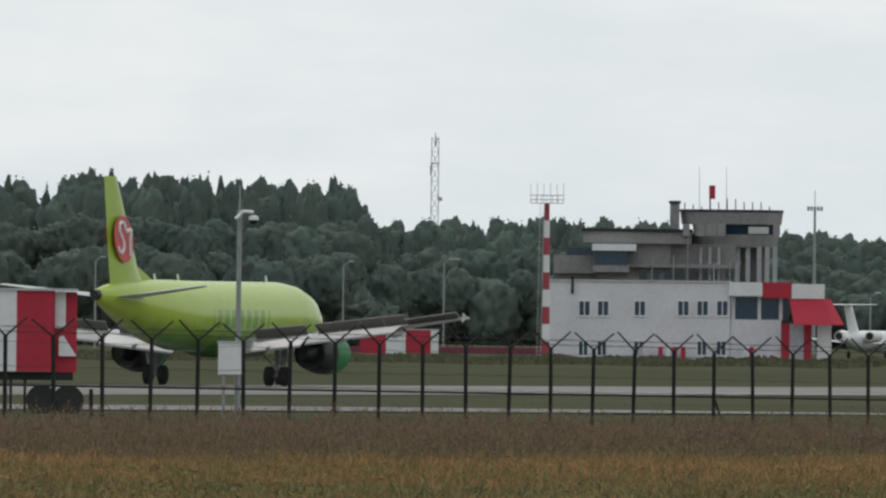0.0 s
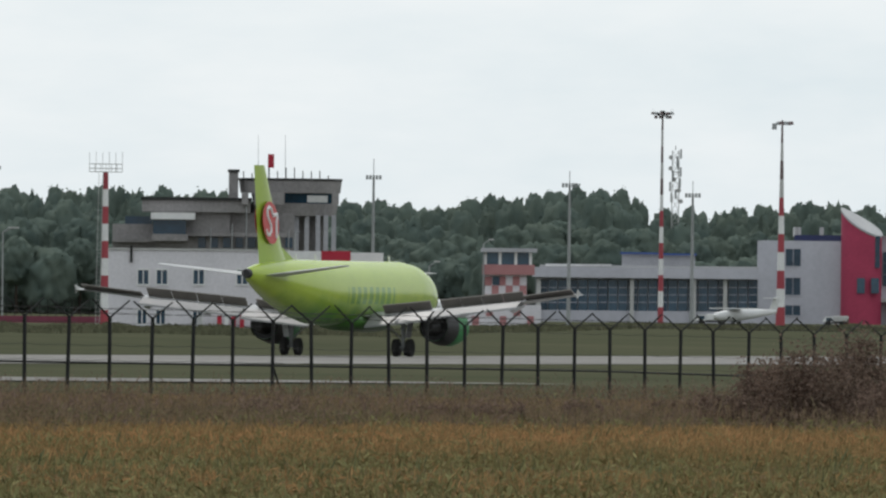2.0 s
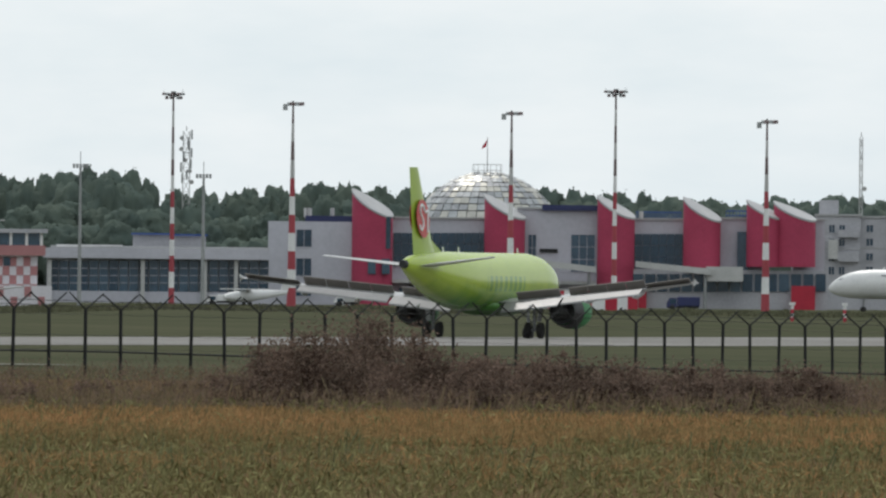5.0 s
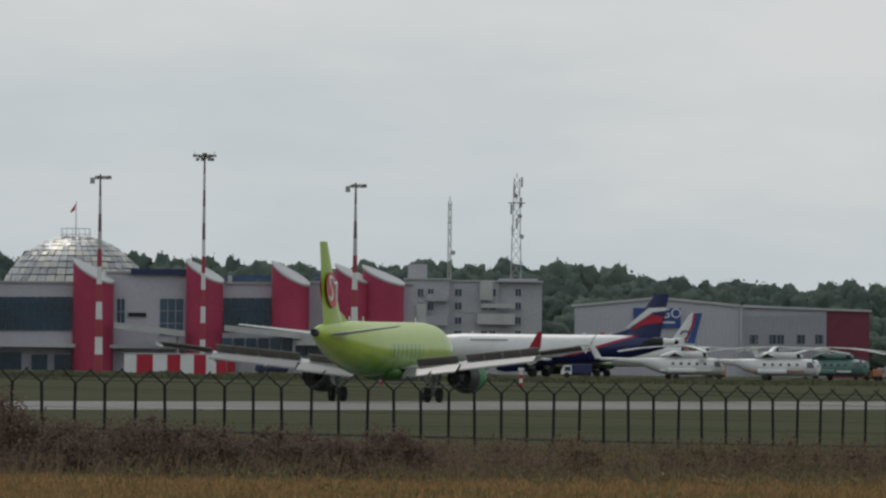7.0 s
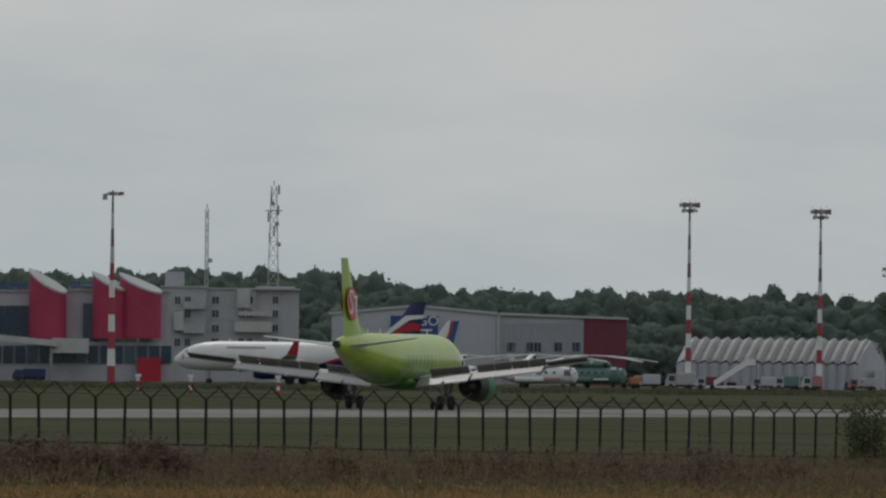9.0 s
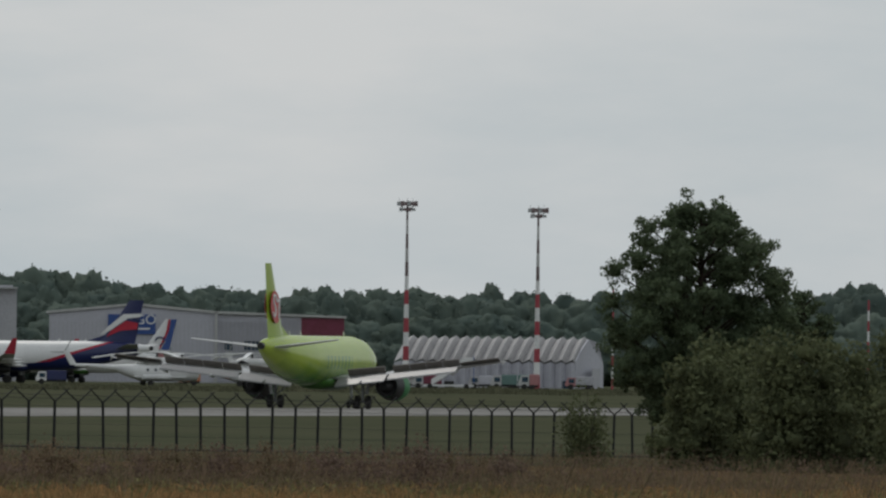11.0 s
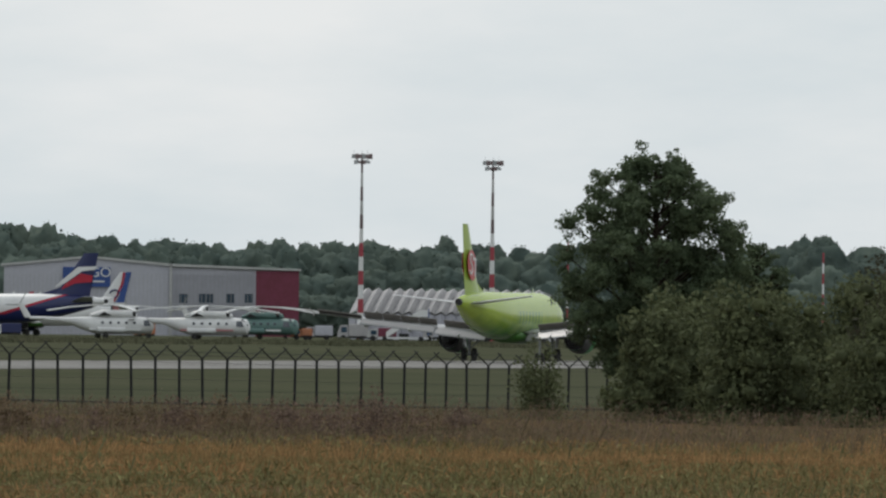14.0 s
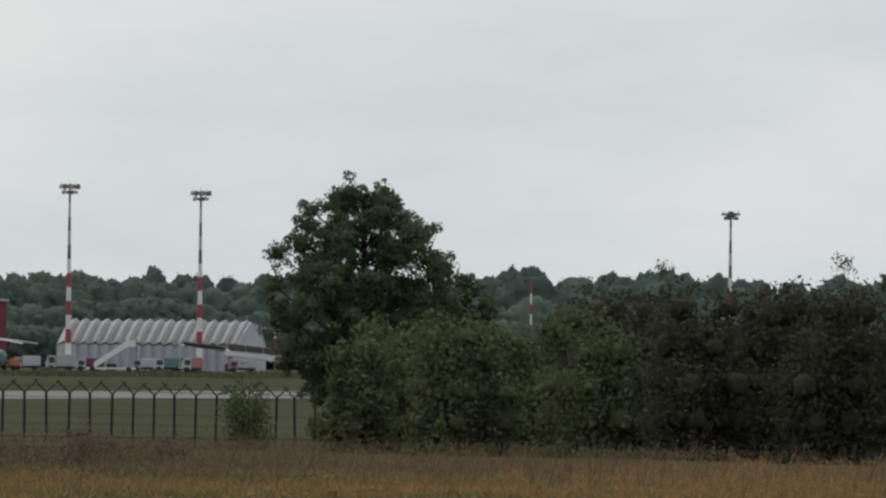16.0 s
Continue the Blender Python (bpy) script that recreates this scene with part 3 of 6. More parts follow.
# ---------------------------------------------------------------- perimeter fence
def perimeter_fence():
    y = 156.9
    ob = thing("perimeter_fence", Matrix(), "dark steel airport fence with Y-shaped barbed-wire arms", "fence")
    mesh = []
    for v in range(4):
        bm = bmesh.new()
        quad_box(bm, -0.04, 0.04, -0.04, 0.04, -0.4, 2.06)
        rng = random.Random(v)
        for s in (-1, 1):
            a = radians(43 + rng.uniform(-4, 4))
            # the arms spread across the fence line
            tube(bm, (0, 0, 2.02), (s * 0.45, s * -0.37 * math.sin(a) / math.sin(radians(43)), 2.02 + 0.66 * math.cos(a)), 0.028, 0.022, 6)
        me = bpy.data.meshes.new("post"); bm.to_mesh(me); bm.free(); me.materials.append(POST); mesh.append(me)
    rng = random.Random(4)
    xs = [y * (2.56217 + 0.0210275 * n) for n in range(-6, 92)]
    for i, x in enumerate(xs):
        p = new("post", mesh[i % 4]); p.parent = ob
        p.location = (x, y, rise(x, y)); p.rotation_euler = (radians(rng.uniform(-1.2, 1.2)), radians(rng.uniform(-0.9, 0.9)), 0)
    # the rail drops towards the ground along the fence
    rail = lambda x: rise(x, y) + float(np.interp(x, (480, 525, 600), (0.82, 0.6, 0.42)))
    for x0, x1 in zip(xs, xs[1:]):
        bm = bmesh.new(); tube(bm, (x0, y + 0.06, rail(x0)), (x1, y + 0.06, rail(x1)), 0.03, seg=6)
        part("rail", bm, POST, ob)
    bm = bmesh.new()
    for x0, x1 in zip(xs, xs[1:]):
        for h, o in ((2.28, 0.42), (2.15, 0.22), (2.28, -0.42), (2.15, -0.22), (1.9, 0), (1.3, 0.04), (0.9, 0.04)):
            xm = (x0 + x1) / 2
            za, zb = rise(x0, y) + h, rise(x1, y) + h
            tube(bm, (x0, y + o, za), (xm, y + o, (za + zb) / 2 - 0.03), 0.007, seg=3); tube(bm, (xm, y + o, (za + zb) / 2 - 0.03), (x1, y + o, zb), 0.007, seg=3)
    tagged(part("wire", bm, POST, ob), kind="stuff")
    # a brace leaning on one post
    x = xs[21]
    bm = bmesh.new(); tube(bm, (x + 0.05, y, rise(x, y) + 0.8), (x + 0.5, y - 0.15, rise(x, y) - 0.1), 0.03, seg=6); part("brace", bm, POST, ob)
    x = xs[7]
    bm = bmesh.new(); tube(bm, (x, y + 0.3, rise(x, y) - 0.2), (x, y + 0.3, rise(x, y) + 0.75), 0.05, seg=6); part("stub_post", bm, POST, ob)


perimeter_fence()


# ---------------------------------------------------------------- hut and camera pole by the fence
def striped_hut():
    st = Site(0, 505)
    ob = thing("equipment_hut", st.m, "red and white striped equipment hut on a wheeled chassis", "hut")
    z0, z1 = st.h(657), st.h(514)
    xs = (-260, -195, -130, -65, -30, 29, 96)
    for i, (a, b) in enumerate(zip(xs, xs[1:])):
        bm = bmesh.new(); quad_box(bm, st.x(a), st.x(b), 0, 2.4, z0, z1)
        part("panel", bm, WHITE if i % 2 == 0 else RED, ob)
    bm = bmesh.new(); quad_box(bm, st.x(96), st.x(136), 0.35, 2.6, z0 - 0.02, z1 - 0.03); part("end_wall", bm, RED, ob)
    bm = bmesh.new(); quad_box(bm, st.x(97), st.x(116), 0.25, 0.34, z0 + 1.25, z1 - 0.02); part("end_panel", bm, WHITE, ob)
    bm = bmesh.new(); slab(bm, ((st.x(104), 0.2, z0 + 1.0), (st.x(112), 0.2, z0 + 1.05), (st.x(136), 0.2, z0 + 0.45), (st.x(104), 0.2, z0 + 0.45)), (0, 0.1, 0)); part("step_plate", bm, WHITE, ob)
    bm = bmesh.new(); quad_box(bm, st.x(-262), st.x(138), -0.06, 2.66, z1, z1 + 0.07); part("roof", bm, LTGREY, ob)
    bm = bmesh.new(); quad_box(bm, st.x(-255), st.x(130), 0.4, 2.0, z0 - 0.25, z0 - 0.02); part("chassis", bm, DARKMETAL, ob)
    for b in (-150, -95, 75, 122):
        for y in (0.25, 2.0):
            bm = bmesh.new(); tube(bm, (st.x(b), y, 0.36), (st.x(b), y + 0.28, 0.36), 0.45, seg=20); part("wheel", bm, RUBBER, ob)
    for b in (-230, 20, 45):
        bm = bmesh.new(); quad_box(bm, st.x(b) - 0.04, st.x(b) + 0.04, 0.5, 0.6, -0.1, z0 - 0.25); part("leg", bm, DARKMETAL, ob)


def camera_pole():
    st = Site(421, 452)
    ob = thing("security_camera_pole", st.m, "grey steel pole with a dome camera and a white cabinet", "camera pole")
    bm = bmesh.new(); tube(bm, (0, 0, -0.2), (0.02, 0, st.h(372)), 0.075, 0.06, 10); tube(bm, (0.02, 0, st.h(372)), (0.02, 0, st.h(328)), 0.025, 0.02, 6)
    part("pole", bm, STEEL, ob)
    bm = bmesh.new(); quad_box(bm, st.x(387, 563), st.x(431, 563), -0.3, -0.08, st.h(663), st.h(607)); cab = part("cabinet", bm, WHITE, ob, "white control cabinet")
    bm = bmesh.new(); quad_box(bm, st.x(385, 563), st.x(433, 563), -0.33, -0.05, st.h(607), st.h(604)); part("cap", bm, LTGREY, cab)
    bm = bmesh.new(); quad_box(bm, st.x(392, 563), st.x(426, 563), -0.315, -0.3, st.h(655), st.h(615)); part("door", bm, WHITE, cab)
    for b in (397, 424):
        bm = bmesh.new(); quad_box(bm, st.x(b, 563) - 0.04, st.x(b, 563) + 0.04, -0.25, -0.12, -0.2, st.h(663)); part("cabinet_leg", bm, STEEL, ob)
    bm = bmesh.new()
    tube(bm, (st.x(418, 563), -0.05, st.h(387)), (st.x(428, 563), -0.1, st.h(374)), 0.05); tube(bm, (st.x(428, 563), -0.1, st.h(374)), (st.x(447, 563), -0.1, st.h(376)), 0.045)
    part("bracket", bm, WHITE, ob)
    c = Vector((st.x(447, 563), -0.1, st.h(388)))
    for lo, hi, m, nm in ((-0.02, 0.1, WHITE, "dome_housing"), (-0.13, -0.02, DARKMETAL, "dome")):
        bm = bmesh.new()
        prof = [(0.06, 0.1), (0.12, 0.06), (0.13, -0.02)] if nm == "dome_housing" else [(0.115, -0.02), (0.1, -0.08), (0.06, -0.12), (0.01, -0.135)]
        rings = [[bm.verts.new(c + Vector((r * math.cos(a), r * math.sin(a), z))) for a in (2 * math.pi * i / 16 for i in range(16))] for r, z in prof]
        for a, b in zip(rings, rings[1:]):
            for i in range(16):
                bm.faces.new((a[i], a[(i + 1) % 16], b[(i + 1) % 16], b[i]))
        bm.faces.new(rings[0]); bm.faces.new(rings[-1])
        part(nm, bm, m, ob, smooth=True)
    bm = bmesh.new(); tube(bm, (st.x(415, 563), -0.2, st.h(388)), (st.x(424, 563), -0.2, st.h(381)), 0.05); part("small_camera", bm, WHITE, ob)


striped_hut()
camera_pole()


# ---------------------------------------------------------------- old control tower
def control_tower():
    st = Site(1180, 1880)
    ob = thing("control_tower", st.m, "derelict grey concrete airport control tower with a round cab", "tower")
    B = lambda n, b0, b1, h0, h1, y0, y1, m, foot=False, p=ob: block(st, n, b0, b1, h0, h1, y0, y1, m, p, foot)
    B("wall", 978, 1055, 452, 640, 2, 14, CONCRETE, True)
    B("wall", 1055, 1185, 428, 640, 1, 16, CONCRETE, True)
    B("wall", 1185, 1300, 432, 640, 2, 16, CONCRETE, True)
    B("roof_slab", 1030, 1222, 410, 431, 0, 15, CONCRETE)
    B("roof_edge", 1028, 1224, 405, 410, -0.3, 15.3, DARKMETAL)
    B("dark_opening", 1000, 1048, 438, 452, 3, 12, GLASS)
    B("ledge", 978, 1060, 478, 484, 0.5, 2, CONCRETE)
    B("ledge", 1100, 1290, 468, 474, -0.4, 1, CONCRETE)
    B("canopy", 1046, 1124, 432, 444, -2.6, 1.5, WHITE)
    B("glazing", 1050, 1108, 445, 470, -2.0, 0.9, GLASS)
    B("bay_wall", 1048, 1112, 470, 482, -2.1, 0.9, CONCRETE)
    for b in range(1130, 1300, 22):
        B("window", b, b + 13, 476, 494, 0.85 if b < 1185 else 1.85, 1.2 if b < 1185 else 2.2, GLASS)
    for b in (1236, 1252, 1268):
        B("pilaster", b, b + 5, 438, 498, 1.5, 2.0, PANEL)
    B("chimney", 1183, 1200, 357, 410, 4, 5.5, CONCRETE); B("chimney_cap", 1181, 1202, 355, 360, 3.8, 5.7, DARKMETAL)
    # tower stem and cab
    c = st.x(1296)
    def ring(name, b0, b1, h0, h1, m, f0=1.0, f1=1.0, seg=8, p=ob):
        bm = bmesh.new()
        cx, r = st.x((b0 + b1) / 2), (b1 - b0) / 2 * st.k
        lo = [bm.verts.new((cx + r * f1 * math.cos(a), 7 + r * f1 * math.sin(a), st.h(h1, 1290))) for a in (2 * math.pi * (i + .5) / seg for i in range(seg))]
        hi = [bm.verts.new((cx + r * f0 * math.cos(a), 7 + r * f0 * math.sin(a), st.h(h0, 1290))) for a in (2 * math.pi * (i + .5) / seg for i in range(seg))]
        for i in range(seg):
            bm.faces.new((lo[i], lo[(i + 1) % seg], hi[(i + 1) % seg], hi[i]))
        bm.faces.new(lo[::-1]); bm.faces.new(hi)
        return part(name, bm, m, p)
    ring("cab_roof", 1200, 1385, 375, 397, CONCRETE, 1, 0.97, 20)
    ring("cab_rim", 1198, 1386, 371, 375, DARKMETAL, 1, 1, 20)
    ring("cab_glazing", 1222, 1376, 397, 417, GLASS, 1, 0.95, 20)
    ring("cab_floor", 1216, 1378, 415, 437, CONCRETE, 1, 0.96, 20)
    for b in (1206, 1232, 1268, 1366):
        B("cab_post", b, b + 12, 396, 418, -1.0, 1.0, CONCRETE)
    B("cab_wall", 1228, 1282, 396, 418, -0.8, -0.2, CONCRETE)
    # one pane in opaque pale grey, the sky's reflection painted as its colour
    bm = bmesh.new(); st.box(bm, 1322, 1358, 402, 414, -1.2, -1.0); part("sky_reflection_pane", bm, LTGREY, ob, "window pane painted pale grey as a sky reflection")
    for b in (1300, 1318, 1338, 1352, 1366):
        B("column", b, b + 8, 437, 645, 3, 4.2, PANEL, True)
    B("stem", 1296, 1360, 437, 645, 8, 13, CONCRETE, True)
    rng = random.Random(8)
    for b in list(range(1212, 1376, 15)):
        h = rng.choice((352, 358, 362, 366))
        bm = bmesh.new(); tube(bm, (st.x(b, 372), 2, st.h(373, b)), (st.x(b, 360), 2, st.h(h, b)), 0.06, seg=5); part("antenna", bm, POST, ob)
    for b, h in ((1238, 288), (1286, 288)):
        bm = bmesh.new(); tube(bm, (st.x(b, 372), 5, st.h(373, b)), (st.x(b, 300), 5, st.h(h + 6, b)), 0.03, 0.015, 5); part("whip_antenna", bm, POST, ob)
    bm = bmesh.new(); tube(bm, (st.x(1257, 360), 4, st.h(373)), (st.x(1257, 345), 4, st.h(350)), 0.08); part("beacon_post", bm, POST, ob)
    B("beacon", 1252, 1263, 328, 352, 3.5, 4.5, RED)
    # roof clutter on the low wing
    for b, h in ((1190, 452), (1215, 410), (1152, 458), (1290, 462), (1300, 470)):
        bm = bmesh.new(); tube(bm, (st.x(b), -0.5, st.h(500)), (st.x(b), -0.5, st.h(h)), 0.07, seg=6); part("vent_pipe", bm, STEEL, ob)


def white_building():
    st = Site(1200, 1800)
    ob = thing("service_building", st.m, "two-storey white rendered airport service building with red porch", "building")
    B = lambda n, b0, b1, h0, h1, y0, y1, m, foot=False, p=ob: block(st, n, b0, b1, h0, h1, y0, y1, m, p, foot)
    wall = B("wall", 968, 1291, 499, 640, 0, 11, RENDERW, True)
    B("parapet", 967, 1292, 496, 499, -0.15, 11.1, LTGREY)
    for b in (1024, 1057, 1122, 1199, 1233, 1268):
        window(st, b, b + 19, 533, 559, wall, -0.01, 1, 1, WHITE, w=0.13)
    for b in (1024, 1057, 1122, 1234, 1268):
        window(st, b, b + 16, 604, 629, wall, -0.01, 1, 1, WHITE, w=0.13)
    B("downpipe", 1010, 1014, 490, 520, -0.25, -0.05, POST)
    B("plinth", 968, 1291, 632, 640, -0.12, -0.02, PANEL, True)
    # wing with glazed lobby
    w2 = B("wing_wall", 1292, 1382, 566, 645, 0.2, 9, RENDERW, True)
    B("lobby_glazing", 1294, 1395, 526, 566, 0.8, 8.5, GLASS, p=w2)
    for b in (1294, 1340, 1378):
        B("lobby_post", b, b + 6, 524, 566, 0.5, 0.8, RENDERW, p=w2)
    B("fascia", 1289, 1348, 500, 524, -0.6, 9, WHITE); B("fascia", 1348, 1400, 500, 528, -0.55, 9, RED); B("fascia", 1400, 1458, 503, 529, -0.6, 9, WHITE)
    bm = bmesh.new()
    slab(bm, ((st.x(1396), -0.6, st.h(531)), (st.x(1468), -0.6, st.h(529)), (st.x(1492), -3.2, st.h(573)), (st.x(1404), -3.2, st.h(573))), (0, 0.1, 0.15)); part("porch_roof", bm, RED, ob, "sloping red porch roof")
    for i, b in enumerate((1383, 1397, 1422, 1446)):
        B("pillar", b, b + (14 if i % 2 == 0 else 25), 573, 650, -0.2 - 0.02 * i, 3, (RED, PANEL, RED, WHITE)[i], True)
    for b, m in ((1165, RED), (1178, WHITE), (1190, RED), (1205, RED), (1318, WHITE), (1326, RED), (1130, LTGREY)):
        B("gate_post", b, b + 8, 614, 650, -1.2, -0.7, m, True)
    B("door", 1312, 1326, 612, 645, 0.1, 0.2, WHITE, p=w2)
    for b in (1262, 1302):
        bm = bmesh.new(); tube(bm, (st.x(b), 2, st.h(500)), (st.x(b), 2, st.h(466)), 0.05, seg=5); tube(bm, (st.x(b), 2, st.h(468)), (st.x(b + 8), 1.6, st.h(464)), 0.05, seg=5)
        part("roof_lamp", bm, STEEL, ob)


control_tower()
white_building()


# ---------------------------------------------------------------- masts
def banded(ob, st, b, top, foot, r0, r1, bands, lean=0.0, first=RED, plain=0.0, name="mast_section"):
    """Tapering pole of alternating red and white sections; the part above plain is grey steel."""
    z1 = st.h(top, b)
    for i in range(bands):
        u0, u1 = i / bands, (i + 1) / bands
        m = (LTGREY, STEEL)[i % 2] if u0 >= plain > 0 else (MASTRED if (i % 2 == 0) == (first is RED) else WHITE)
        bm = bmesh.new()
        tube(bm, (0, 0, z1 * u0), (0, 0, z1 * u1), r0 + (r1 - r0) * u0, r0 + (r1 - r0) * u1, 10)
        part(name, bm, m, ob)
    return z1


def light_mast(b, top, d=2450, wide=18, head="ring", foot=0.46):
    st = Site(b, d)
    ob = thing("floodlight_mast", st.m, "tall apron floodlight mast, red and white bands below bare steel", "light mast", "apron floodlight masts")
    z = st.h(top + 8, b)
    n = 11 if head == "side" else 13
    for i in range(n):
        u0, u1 = i / n, (i + 1) / n
        m = (MASTDARK, LTGREY)[i % 2] if u0 >= 0.56 else (MASTRED, WHITE)[i % 2]
        bm = bmesh.new(); tube(bm, (0, 0, z * u0), (0, 0, z * u1), foot + (0.13 - foot) * u0, foot + (0.13 - foot) * u1, 10); part("mast_section", bm, m, ob)
    w = wide * st.k
    frame_bm, lamps = bmesh.new(), []
    if head == "ring":
        # a round platform with lamps along its rim and a few hung below
        pts = [(w * 0.9 * math.cos(2 * math.pi * i / 16), w * 0.9 * math.sin(2 * math.pi * i / 16), z + 0.05 + 0.1 * abs(math.cos(2 * math.pi * i / 16))) for i in range(16)]
        for p, q in zip(pts, pts[1:] + pts[:1]):
            tube(frame_bm, p, q, 0.08, seg=5)
        for i in range(0, 16, 2):
            tube(frame_bm, (0, 0, z - 0.35), pts[i], 0.07, seg=5)
        quad_box(frame_bm, -0.35, 0.35, -0.35, 0.35, z - 0.1, z + 0.5)
        for i in range(10):
            a = 2 * math.pi * (i + 0.3) / 10
            lamps.append((w * 0.92 * math.cos(a), w * 0.92 * math.sin(a), z + 0.12, 0.24, 0.16))
        for x in (-0.62, -0.2, 0.42, 0.7):
            lamps.append((w * x, -0.3, z - 0.42, 0.24, 0.2))
        for x in (-0.9, 0.8, 0.9):
            tube(frame_bm, (w * x, 0, z), (w * x, 0, z + 0.75), 0.025, seg=4)
    elif head == "side":
        # a bar reaching further to one side, one lamp hung from its short end
        tube(frame_bm, (-w * 0.8, 0, z), (w, 0, z + 0.1), 0.1, seg=6); tube(frame_bm, (-w * 0.5, 0.5, z + 0.25), (w, 0.5, z + 0.3), 0.07, seg=6)
        tube(frame_bm, (-w * 0.8, 0, z), (-w * 0.5, 0.5, z + 0.25), 0.06, seg=6); tube(frame_bm, (0, 0, z - 0.3), (0, 0, z + 0.6), 0.12, seg=6)
        for i in range(6):
            lamps.append((-w * 0.4 + w * 1.34 * i / 5, -0.15, z + 0.12 + 0.05 * (i % 2), 0.3, 0.22))
        lamps.append((-w * 0.82, -0.1, z - 0.3, 0.34, 0.42))
    else:
        # two rows of lamps, the lower one shorter
        for x, h in ((1.0, 0.3), (0.62, -0.5)):
            tube(frame_bm, (-w * x, 0, z + h), (w * x, 0, z + h), 0.08, seg=6)
        tube(frame_bm, (-w * 0.9, 0, z + 0.3), (0, 0, z - 0.9), 0.06, seg=5); tube(frame_bm, (w * 0.9, 0, z + 0.3), (0, 0, z - 0.9), 0.06, seg=5); tube(frame_bm, (0, 0, z - 0.9), (0, 0, z + 0.7), 0.1, seg=6)
        for i in range(6):
            lamps.append((-w * 0.95 + w * 1.9 * i / 5, -0.15, z + 0.28, 0.26, 0.26 + 0.08 * (i % 2)))
        for i in range(4):
            lamps.append((-w * 0.7 + w * 1.4 * i / 3, -0.15, z - 0.5, 0.25, 0.26 - 0.08 * (i % 2)))
        for x in (-0.9, 0.0, 0.6):
            tube(frame_bm, (w * x, 0, z + 0.3), (w * x, 0, z + 1.1), 0.025, seg=4)
    top_frame = part("head_frame", frame_bm, POST, ob)
    for i, (x, y, h, a, c) in enumerate(lamps):
        bm = bmesh.new()
        slab(bm, ((x - a, y - 0.22, h - c), (x + a, y - 0.22, h - c), (x + a * 0.9, y - 0.1, h + c), (x - a * 0.9, y - 0.1, h + c)), (0, 0.3, 0.04)); part("floodlight", bm, MASTDARK if i % 3 else STEEL, top_frame)


for b, top, d, wide, head, foot in ((1950, 250, 2500, 19, "ring", 0.42), (2162, 268, 2420, 17, "side", 0.66), (2549, 285, 2450, 17, "side", 0.6), (2733, 246, 2480, 20, "ring", 0.42),
                                    (3001, 300, 2420, 17, "side", 0.6), (4022, 322, 2380, 16, "rows", 0.46), (4254, 334, 2400, 16, "rows", 0.46), (5192, 369, 2300, 15, "ring", 0.4)):
    light_mast(b, top, d, wide, head, foot)


def lattice_mast(b, top, d, width, label, dishes=0, taper=0.55):
    st = Site(b, d)
    ob = thing("radio_mast", st.m, label, "radio mast", "far radio masts")
    z = st.h(top)
    w = width * st.k / 2
    bm = bmesh.new()
    n = 14
    cor = ((-1, -1), (1, -1), (1, 1), (-1, 1))
    f = lambda u: w * (1 + (taper - 1) * u)
    for i in range(n):
        u0, u1 = i / n, (i + 1) / n
        for j in range(4):
            a, c = cor[j], cor[(j + 1) % 4]
            p0, p1 = Vector((a[0] * f(u0), a[1] * f(u0), z * u0)), Vector((a[0] * f(u1), a[1] * f(u1), z * u1))
            q0, q1 = Vector((c[0] * f(u0), c[1] * f(u0), z * u0)), Vector((c[0] * f(u1), c[1] * f(u1), z * u1))
            tube(bm, p0, p1, 0.11, seg=4); tube(bm, p0, q1, 0.06, seg=4); tube(bm, p0, q0, 0.06, seg=4)
    part("lattice", bm, LTGREY, ob)
    bm = bmesh.new()
    quad_box(bm, -w * 1.1, w * 1.1, -w * 1.1, w * 1.1, z * 0.87, z * 0.875); part("platform", bm, STEEL, ob)
    for i in range(dishes):
        a = 2.4 * i
        x, y, h = (f(0.9) + 0.35) * math.cos(a), (f(0.9) + 0.35) * math.sin(a), z * (0.70 + 0.28 * i / max(1, dishes - 1))
        bm = bmesh.new()
        tube(bm, (x * 0.4, y * 0.4, h), (x, y, h), 0.05, seg=4)
        if i % 3 == 0:
            tube(bm, (x, y - 0.12, h), (x, y + 0.15, h), 0.38, 0.2, 12); part("dish", bm, LTGREY, ob)
        else:
            quad_box(bm, x - 0.14, x + 0.14, y - 0.1, y + 0.1, h - 0.8, h + 0.8); part("antenna_panel", bm, STEEL, ob)
    bm = bmesh.new(); tube(bm, (0, 0, z), (0, 0, z + 0.8), 0.06, seg=5); part("tip", bm, POST, ob)


lattice_mast(767, 243, 3000, 15, "slim pale lattice radio mast above the trees", 3, 0.8)
lattice_mast(1974, 322, 2900, 13, "pale lattice mast crowded with dishes and panels", 14, 0.9)
lattice_mast(3286, 292, 2800, 27, "tapering lattice radio mast with antenna panels", 9, 0.35)
lattice_mast(3168, 333, 2800, 6, "very slim lattice aerial mast", 1, 0.8)


